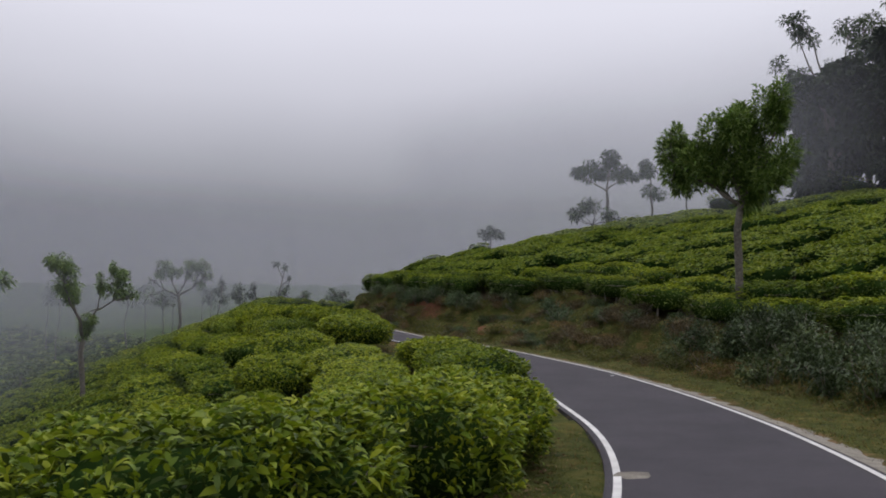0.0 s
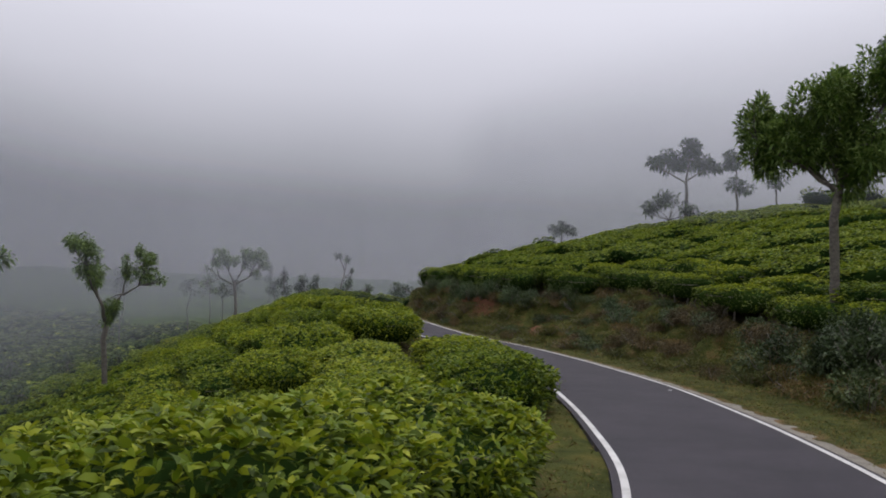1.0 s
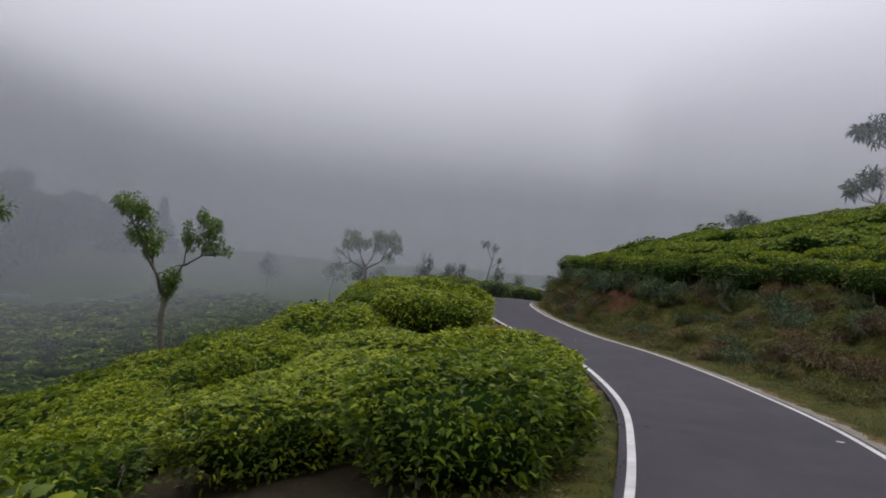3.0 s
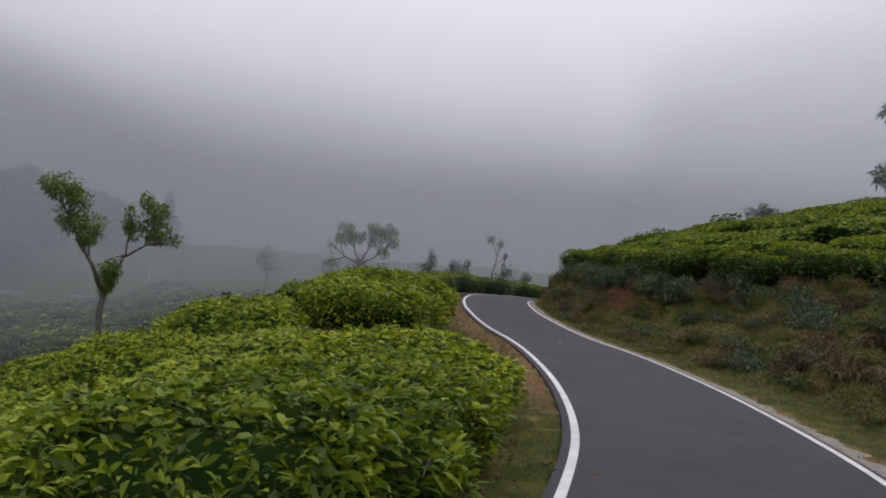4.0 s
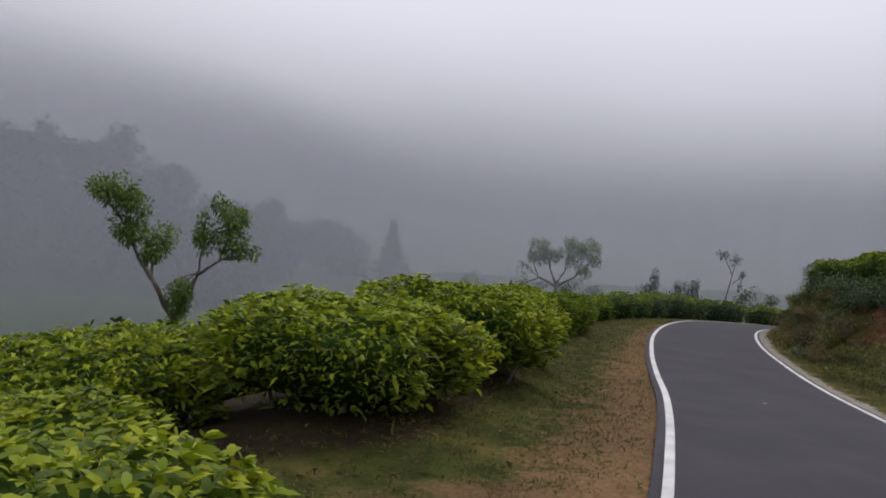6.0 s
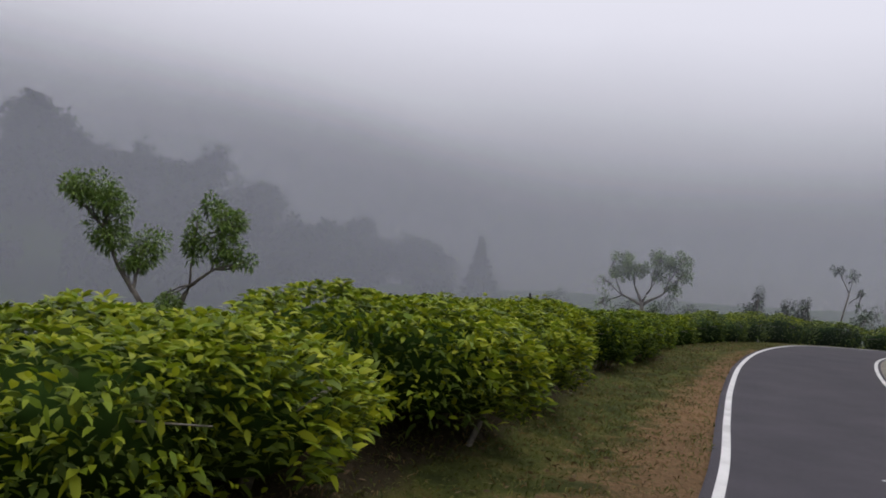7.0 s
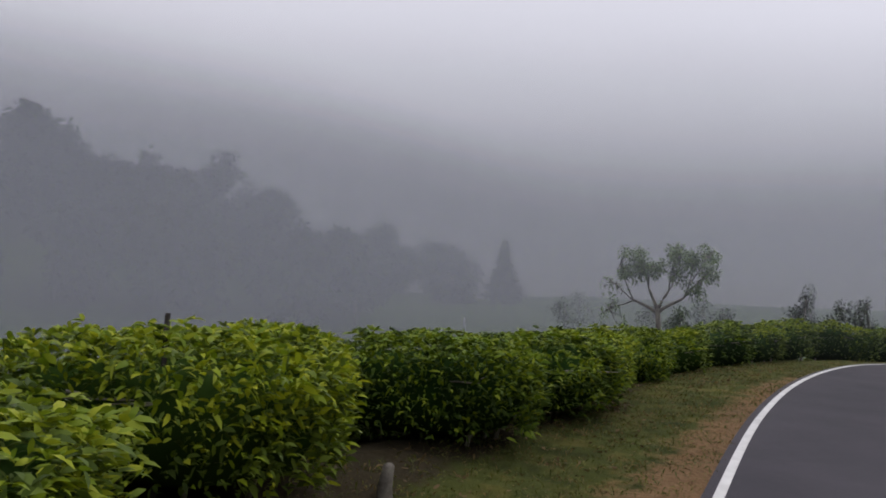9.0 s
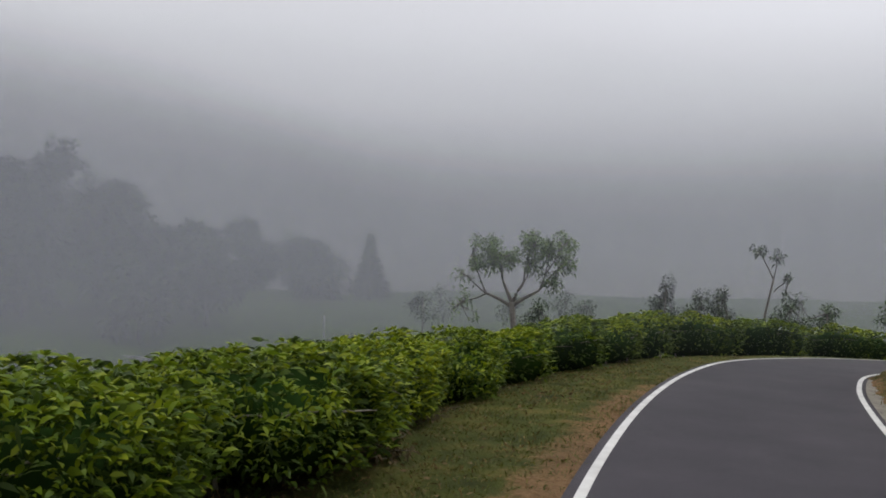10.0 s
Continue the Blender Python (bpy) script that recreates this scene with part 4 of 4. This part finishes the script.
for i, (sx, sy, hh, w) in enumerate(((-26.5, 94, 3.6, 0.7), (-24.6, 95, 2.7, 0.9), (-22.8, 94.5, 3.0, 0.7), (-34, 112, 5.0, 0.7), (-30, 84, 1.8, 1.2), (-36, 90, 2.2, 1.4), (-14, 100, 2.6, 1.3), (-8, 104, 3.2, 1.2), (-29, 98, 2.6, 1.4), (-32, 93, 2.2, 1.5), (-20, 99, 2.4, 1.4), (-17, 96, 2.0, 1.2), (-38, 100, 3, 1.6), (-43, 88, 2.4, 1.6), (-12, 93, 2.2, 1.3), (-27, 104, 3.4, 1.5), (-48, 96, 3.2, 1.8), (-22, 108, 3.2, 1.6), (-23, 25, 1.8, 1.1), (-27, 33, 2.0, 1.3), (-25, 44, 1.7, 1.1), (-30, 41, 2.2, 1.3), (-34, 50, 2.4, 1.5), (-24, 52, 1.8, 1.1), (-31, 58, 2.2, 1.4), (-38, 62, 2.6, 1.6), (-28, 66, 2.0, 1.2), (-40, 44, 2.4, 1.5))):
    sz = on_land(sx, sy)
    lift = max(0.0, 0.6 - sz) if sy > 80 else 0.0
    tree("sapling" if w < 1 else "valley_shrub", sx, sy, sz, 60 + i, [((0, 0, -0.2), (0.2, 0, lift + hh * 0.8), 0.07, 0.03)],
         [((0.1, 0, lift + hh * 0.85), (w * 0.6, w * 0.6, hh * 0.22), 200), ((-0.3, 0, lift + hh * 0.55), (w * 0.8, w * 0.7, hh * 0.2), 220), ((0.4, 0, lift + hh * 0.3), (w, w * 0.8, hh * 0.22), 220)],
         "young tree beyond the hedge, grey in mist" if w < 1 else "low leafy shrub in the misty valley", WOOD_LEAF if 92 < sy < 96 and w < 1 else DULL_LEAF, 0.26, "tree" if w < 1 else "shrub", group="valley growth")

# conifer by the far valley road
def conifer(x, y, high, wide, seed):
    rng = np.random.RandomState(seed)
    z = on_land(x, y)
    root = new("conifer")
    root.matrix_world = Matrix.Translation((x, y, z))
    b = Bag()
    limb(rng, (0, 0, -0.3), (0, 0, high * 0.97), 0.3, 0.04, b, 0.01)
    part("trunk", b.mesh("trunk", [BARK]), root)
    b = Bag()
    n = 2600
    u = rng.uniform(0, 1, n) ** 0.6
    a = rng.uniform(0, 6.28, n)
    tier = 0.8 + 0.2 * np.sin(u * 50)
    r = wide * (0.02 + 0.3 * u + 0.68 * u ** 2.2) * tier * rng.uniform(0.35, 1, n)
    at = np.stack([r * np.cos(a), r * np.sin(a), high * (1 - u * 0.95)], 1)
    leaves(b, at, np.stack([np.cos(a), np.sin(a), -0.3 * np.ones(n)], 1) + rng.normal(0, 0.3, (n, 3)), 0.7, rng, slim=0.35, simple=True)
    part("crown", b.mesh("crown", [WOOD_LEAF]), root)
    return tagged(root, "tall dark conifer standing in valley mist", "tree")


conifer(-92, 130.5, 10.6, 4.8, 90)


# woods: far hillside beyond the valley, and the shelter belt above the tea
def forest_tree(name, x, y, high, wide, seed, label, group, bare=0.35, leaf=1.4, dense=0.55):
    rng = np.random.RandomState(seed)
    z = on_land(x, y)
    limbs = [((0, 0, -0.5), (rng.uniform(-0.6, 0.6), rng.uniform(-0.6, 0.6), high * 0.8), 0.028 * high, 0.08)]
    cl = []
    for i in range(9):
        u = rng.uniform(bare, 0.95)
        a = rng.uniform(0, 6.28)
        rr = wide * rng.uniform(0.15, 0.75) * (1.1 - 0.5 * u)
        c = (rr * np.cos(a), rr * np.sin(a), high * u)
        s = wide * rng.uniform(0.35, 0.6)
        cl.append((c, (s, s, s * rng.uniform(0.6, 1.0)), 240))
        if i < 4:
            limbs.append(((0, 0, high * u * 0.75), c, 0.012 * high, 0.04))
    return tree(name, x, y, z, seed, limbs, cl, label, WOOD_LEAF, leaf, slim=0.5, group=group, dense=dense)


fr = np.random.RandomState(13)
# skyline of the woods: degrees above eye level against the bearing
SKYLINE = ([8, 30, 46, 56, 62, 74, 86, 120], [3.0, 3.6, 5.0, 6.8, 9.6, 12.6, 13.2, 13.2])
for row, (r0, part_high, step) in enumerate(((106, 0.5, 3.4), (118, 0.72, 3.2), (129, 0.88, 3.1), (141, 0.98, 3.0))):
    for aim in np.arange(46 + row, 118, step):
        aim, r = aim + fr.uniform(-1.2, 1.2), (r0 if aim > 52 else r0 + 26) + fr.uniform(-5, 5)
        x, y = -r * math.sin(radians(aim)), 33 + r * math.cos(radians(aim))
        goal = 1.6 + r * math.tan(radians(np.interp(aim, *SKYLINE))) * part_high * fr.uniform(0.8, 1.02)
        high = min(20.0, max(5.0, goal - on_land(x, y)))
        forest_tree("forest_tree", x, y, high, min(6.0, max(4.6, high * 0.42)), 300 + row * 50 + int(aim), "tall forest tree on the far hillside, dim in mist", "far woods", 0.1, 1.3, 0.42)
for i, (x, y, high, wide) in enumerate(((30, 60, 12, 4.0), (34, 57, 13, 4.5), (38, 62, 14, 4.5), (33, 65, 13, 4.2), (42, 58, 14, 5), (36, 53, 12, 4.2), (46, 64, 14, 5), (41, 51, 13, 4.5), (31.5, 63, 12, 4), (36, 59, 14, 4.5))):
    forest_tree("shelter_tree", x, y, high, wide, 440 + i, "dense dark tree in the shelter belt above the tea", "shelter belt", 0.05, 0.7, 3.0)
for i, (x, y, high, reach) in enumerate(((33.0, 66, 19, 3.6), (37.5, 68, 21, 3.2), (42.0, 67, 21, 3.4), (46.5, 69, 22, 3.0))):
    er = np.random.RandomState(480 + i)
    fork = high * 0.58
    limbs, cl = [((0, 0, -0.5), (0.3, 0, fork), 0.34, 0.22)], []
    for k in range(6):
        a = er.uniform(0, 6.28) if k else 3.3
        rr, hh = reach * er.uniform(0.4, 1.0) * (1.25 if k == 0 else 1), high * er.uniform(0.74, 1.05) if k else high * 0.72
        e = (0.3 + rr * math.cos(a), rr * math.sin(a), hh)
        limbs.append(((0.3, 0, fork * er.uniform(0.85, 1.0)), e, 0.13, 0.04))
        for q in range(3):
            cl.append(((e[0] + er.normal(0, 0.7), e[1] + er.normal(0, 0.7), e[2] + er.normal(0, 0.8)), (0.95, 0.95, 0.6), 150))
    tree("eucalyptus_tree", x, y, on_land(x, y), 480 + i, limbs, cl, "tall slim eucalyptus above the shelter belt, pale in mist", DULL_LEAF, 0.42, group="shelter belt", slim=0.3)


# ---- growth on the bank and the verges ----
def shrub(name, x, y, size, seed, mat, label, number=420, leaf=0.12, slim=0.4):
    rng = np.random.RandomState(seed)
    root = new(name)
    root.matrix_world = Matrix.Translation((x, y, on_land(x, y)))
    b = Bag()
    for i in range(5):
        a = rng.uniform(0, 6.28)
        limb(rng, (0, 0, -0.1), (0.6 * size[0] * np.cos(a), 0.6 * size[1] * np.sin(a), size[2] * rng.uniform(0.5, 0.9)), 0.02, 0.008, b, 0.2, 5, 5)
    part("stem", b.mesh("stem", [TEA_WOOD]), root)
    b = Bag()
    for i in range(6):
        a, r = rng.uniform(0, 6.28), rng.uniform(0, 0.6)
        clump(b, rng, (r * size[0] * np.cos(a), r * size[1] * np.sin(a), size[2] * rng.uniform(0.3, 0.72)), np.asarray(size) * rng.uniform(0.35, 0.55), number // 6, leaf, slim, up=0.5)
    part("foliage", b.mesh("foliage", [mat]), root)
    return tagged(root, label, "shrub", group="bank shrubs")


def road_spot(y, d):
    i = int(np.argmin(np.abs(MID[:, 1] - y)))
    return MID[i] + SIDE[i] * d


sr = np.random.RandomState(21)
# dark leafy shrubs that cover the bank beside the start of the road
for i in range(50):
    y = sr.uniform(6, 29)
    x, yy = road_spot(y, sr.uniform(4.9, 7.0))
    w = sr.uniform(0.7, 1.15)
    shrub("bank_shrub", x, yy, (w, w, sr.uniform(0.8, 1.25)), 500 + i, GREY_LEAF if y < 17 and sr.uniform() < 0.4 else SHRUB_LEAF, "dense dark leafy shrub on the roadside bank", 620, 0.16)
# grey-green and olive shrubs higher up, by the stumps
for i, (y, d, w, hh, mat) in enumerate(((38.8, 6.6, 1.15, 1.0, GREY_LEAF), (40.4, 7.3, 0.9, 0.85, GREY_LEAF), (46.6, 6.0, 0.7, 0.8, SHRUB_LEAF), (47.8, 5.5, 0.75, 1.0, GREY_LEAF), (50.6, 5.2, 0.6, 0.8, SHRUB_LEAF), (52.6, 4.7, 0.85, 1.0, GREY_LEAF),
                                        (55, 4.6, 0.8, 0.9, SHRUB_LEAF), (57.5, 4.3, 0.8, 0.9, GREY_LEAF), (60, 4.0, 0.7, 0.8, SHRUB_LEAF), (33, 6.6, 0.8, 0.7, SHRUB_LEAF), (35.2, 6.8, 0.8, 0.7, GREY_LEAF), (30.5, 6.6, 0.8, 0.6, SHRUB_LEAF), (44.8, 7.6, 0.7, 0.7, SHRUB_LEAF))):
    x, yy = road_spot(y, d)
    shrub("bank_shrub", x, yy, (w, w, hh), 560 + i, mat, "grey-green soft-leaved shrub on the roadside bank", 900, 0.13, 0.42)


# dark shrubs crowded along the foot of the bank-top hedge
for i in range(26):
    y = 45.6 + i * 0.68 + sr.uniform(-0.2, 0.2)
    x, yy = road_spot(y, float(bank_top(y)) - sr.uniform(0.25, 0.7))
    w = sr.uniform(0.5, 0.8)
    shrub("bank_shrub", x, yy, (w, w, sr.uniform(0.6, 1.0)), 800 + i, GREY_LEAF if i % 5 == 2 else SHRUB_LEAF, "dense dark leafy shrub on the roadside bank", 520, 0.12)
WEEDS = ((BANK_GRASS, "olive weeds growing in the grassy bank", 0.34, 0.1, 0.26), (SHRUB_LEAF, "dark leafy weeds on the grassy bank", 0.34, 0.09, 0.36),
         (DRY, "dry straw-coloured weeds on the grassy bank", 0.34, 0.14, 0.16), (BRACKEN, "brown dry bracken on the roadside bank", 0.42, 0.15, 0.2))
for i in range(190):
    y = sr.uniform(25, 62)
    foot, top = float(bank_foot(y)), float(bank_top(y))
    d = foot + 0.2 + (top - 0.5 - foot) * sr.uniform(0, 1)
    if soil_cut(y, d) > 0.5:
        continue
    x, yy = road_spot(y, d)
    w = sr.uniform(0.5, 1.0)
    brown = 28 < y < 40 and d > foot + 1.2
    mat, label, hh, leaf, slim = WEEDS[(3, 3, 0, 0, 2, 1)[sr.randint(6)] if brown else (0, 0, 0, 0, 1, 2, 2, 3)[sr.randint(8)]]
    shrub("weed_clump", x, yy, (w, w * sr.uniform(0.7, 1.2), hh * sr.uniform(0.7, 1.4)), 600 + i, mat, label, 820, leaf, slim)


def grass(name, spots, blades, size, mats, share, label, seed, spread=0.09):
    """Tufts of grass at the spots."""
    rng = np.random.RandomState(seed)
    bag = Bag()
    p = np.repeat(np.asarray(spots, float), blades, 0)
    n = len(p)
    x, y = p[:, 0] + rng.normal(0, spread, n), p[:, 1] + rng.normal(0, spread, n)
    z = land(x, y, False) - 0.01
    way = np.stack([rng.normal(0, 0.55, n), rng.normal(0, 0.55, n), rng.uniform(0.35, 1.0, n)], 1)
    pick = np.repeat(rng.uniform(0, 1, len(spots)), blades) + rng.normal(0, 0.12, n)
    mat = np.searchsorted(np.cumsum(share)[:-1], np.clip(pick, 0, 0.999))
    leaves(bag, np.stack([x, y, z], 1), way, p[:, 2] * size, rng, slim=0.11, mat=mat, simple=True, droop=0.35, fold=0.0)
    return tagged(new(name, bag.mesh(name, mats)), label, "grass", kind="stuff")


gr = np.random.RandomState(8)
spots = []
for i in range(7600):
    y = gr.uniform(3, 70) if i < 4400 else gr.uniform(30, 64)
    vw = float(verge_left(y))
    d = -(1.98 + gr.uniform(0, 1) * (vw + 0.9))
    x, yy = road_spot(y, d)
    if gr.uniform() < 0.75 or -d > 2.6:
        spots.append((x, yy, gr.uniform(0.4, 1.0)))
grass("verge_grass", spots, 9, 0.13, [GRASS, DRY, LITTER], [0.7, 0.23, 0.07], "short green and straw-coloured grass beside the road", 61)
spots = []
for i in range(9500):
    y = gr.uniform(6, 68)
    foot, top = float(bank_foot(y)), float(bank_top(y))
    d = 2.25 + gr.uniform(0, 1) * (top + 0.3 - 2.25)
    x, yy = road_spot(y, d)
    if soil_cut(y, d) > 0.4 and gr.uniform() < 0.85:
        continue
    if abs(float(by_road([x], [yy])[0][0]) - d) < 0.4:
        spots.append((x, yy, gr.uniform(0.5, 1.0) * (0.6 if d < foot else 1.25)))
grass("bank_grass", spots, 12, 0.22, [BANK_GRASS, DRY, SHRUB_LEAF], [0.6, 0.28, 0.12], "rough tufted grass and weeds over the roadside bank", 62, 0.11)
# fallen leaves under the hedge
bag, lr = Bag(), np.random.RandomState(70)
pts = []
for i in range(1500):
    y = lr.uniform(6, 62)
    d = -(1.95 + float(verge_left(y)) * lr.uniform(0.3, 1.1) + 0.3)
    pts.append(road_spot(y, d))
pts = np.array(pts) + lr.normal(0, 0.15, (1500, 2))
leaves(bag, np.stack([pts[:, 0], pts[:, 1], land(pts[:, 0], pts[:, 1], False) + 0.015], 1), np.stack([lr.normal(0, 1, 1500), lr.normal(0, 1, 1500), lr.uniform(0, 0.35, 1500)], 1), 0.075, lr, slim=0.45, droop=0.0)
tagged(new("fallen_leaves", bag.mesh("fallen_leaves", [LITTER])), "brown fallen leaves on the grass verge", "leaf litter", kind="stuff")


def scrap(name, x, y, size, mat, label, seed):
    rng = np.random.RandomState(seed)
    bag = Bag()
    a = np.linspace(0, 6.28, 8, endpoint=False)
    r = size * rng.uniform(0.5, 1.0, 8)
    rim = np.stack([r * np.cos(a), r * np.sin(a), rng.uniform(0.0, 0.004, 8)], 1)
    v = np.vstack([rim + [0, 0, 0.004], rim * [1, 1, 0], [[0, 0, 0.007]]])
    bag.add(v, [grid_faces(2, 8, True), np.array([[i, (i + 1) % 8, 16] for i in range(8)])])
    ob = new(name, bag.mesh(name, [mat]))
    d, near, zr = by_road([x], [y])
    z = float(zr[0] + FALL[near[0]] * d[0])
    ob.matrix_world = Matrix.Translation((x, y, z + 0.001))
    return tagged(ob, label, "litter")


scrap("paper_scrap", 5.62, 26.4, 0.10, PALE, "pale paper scrap lying on the asphalt", 1)
scrap("fallen_leaf", 2.75, 25.7, 0.06, LITTER, "dry leaf lying on the asphalt", 2)
scrap("paper_scrap", -1.0, 41.0, 0.04, PALE, "tiny pale scrap lying on the asphalt", 4)

scrap("sand_patch", 2.75, 11.35, 0.36, GRAVEL, "pale patch of washed-out sand on the asphalt", 7)


def cuttings(x, y, seed):
    """A heap of dry prunings: bent twigs with brown leaves."""
    rng = np.random.RandomState(seed)
    root = new("dry_cuttings")
    root.matrix_world = Matrix.Translation((x, y, on_land(x, y)))
    twigs, dry = Bag(), Bag()
    for i in range(26):
        a, r = rng.uniform(0, 6.28), rng.uniform(0, 0.3)
        p = np.array([r * math.cos(a), r * math.sin(a), rng.uniform(0.0, 0.12)])
        w = np.array([rng.normal(0, 1), rng.normal(0, 1), rng.uniform(0.0, 0.5)])
        q = p + w / np.linalg.norm(w) * rng.uniform(0.2, 0.42)
        limb(rng, p, q, 0.008, 0.003, twigs, 0.25, 4, 5)
        u = rng.uniform(0.2, 1, (14, 1))
        leaves(dry, p + (q - p) * u, around(rng, 14) + [0, 0, 0.3], 0.1, rng, slim=0.3, simple=True)
    tagged(part("twig_spray", twigs.mesh("twig_spray", [TEA_WOOD]), root), kind="stuff")
    tagged(part("dry_foliage", dry.mesh("dry_foliage", [BRACKEN]), root), kind="stuff")
    return tagged(root, "small heap of dry brown prunings at the hedge foot", "prunings")


cuttings(-10.0, 50.75, 31)

# pale stone half sunk in the grass of the first bay
bm = bmesh.new()
bmesh.ops.create_icosphere(bm, subdivisions=3, radius=1.0)
for v in bm.verts:
    n = 1 + 0.13 * math.sin(v.co.x * 3.1 + 1) * math.cos(v.co.y * 2.7) + 0.07 * math.sin(v.co.z * 6 + v.co.x * 4)
    v.co = Vector((v.co.x * 0.3 * n, v.co.y * 0.2 * n, max(-0.08, v.co.z * 0.13 * n)))
me = bpy.data.meshes.new("stone")
bm.to_mesh(me)
bm.free()
me.materials.append(GRAVEL)
stone = new("stone", me)
stone.matrix_world = pose(0.73, 17.25, on_land(0.73, 17.25) + 0.04, 0, 0, 20)
tagged(stone, "pale weathered stone lying in the grass", "stone")

# marker stake in the hedge
b = Bag()
tube(b, [(0, 0, 0), (0.01, 0, 0.8), (0.0, 0.01, 1.80 - on_land(-7.02, 41.66))], [0.024, 0.022, 0.02], 6, 0, 0.1, np.random.RandomState(3))
stake = new("stake", b.mesh("stake", [DARK_WOOD]))
stake.matrix_world = Matrix.Translation((-7.02, 41.66, on_land(-7.02, 41.66) - 0.1))
tagged(stake, "dark wooden marker stake standing in the tea", "stake")

# old stump where a bush was taken out
b = Bag()
tube(b, [(0, 0, -0.1), (0.01, 0, 0.12), (0.03, 0.02, 0.3), (0.035, 0.02, 0.33)], [0.10, 0.07, 0.05, 0.02], 9, 0, 0.3, np.random.RandomState(6))
stump = new("tree_stump", b.mesh("tree_stump", [BARK]))
stump.matrix_world = Matrix.Translation((-7.3, 43.9, on_land(-7.3, 43.9)))
tagged(stump, "small weathered stump in a hollow of the hedge", "stump")

# pale walls and a post by the far valley road
for x, y, length, turn in ((-78, 84, 9, 20), (-70, 92, 5, 25), (-66, 104, 4, 15)):
    bm = bmesh.new()
    bmesh.ops.create_cube(bm, size=1)
    bmesh.ops.scale(bm, vec=(length, 0.3, 0.5), verts=bm.verts)
    bmesh.ops.bevel(bm, geom=bm.edges[:], offset=0.05, segments=2, affect="EDGES")
    me = bpy.data.meshes.new("low_wall")
    bm.to_mesh(me)
    bm.free()
    me.materials.append(WHITEWASH)
    ob = new("low_wall", me)
    ob.matrix_world = pose(x, y, on_land(x, y) + 0.22, 0, 0, turn)
    tagged(ob, "low pale whitewashed wall in the misty valley", "wall", group="valley walls")
b = Bag()
tube(b, [(0, 0, -0.3), (0, 0, 1.2), (0, 0, 2.4)], [0.09, 0.09, 0.09], 8)
post = new("post", b.mesh("post", [WHITEWASH]))
post.matrix_world = Matrix.Translation((-72, 104, on_land(-72, 104)))
tagged(post, "pale post by the far valley road", "post")
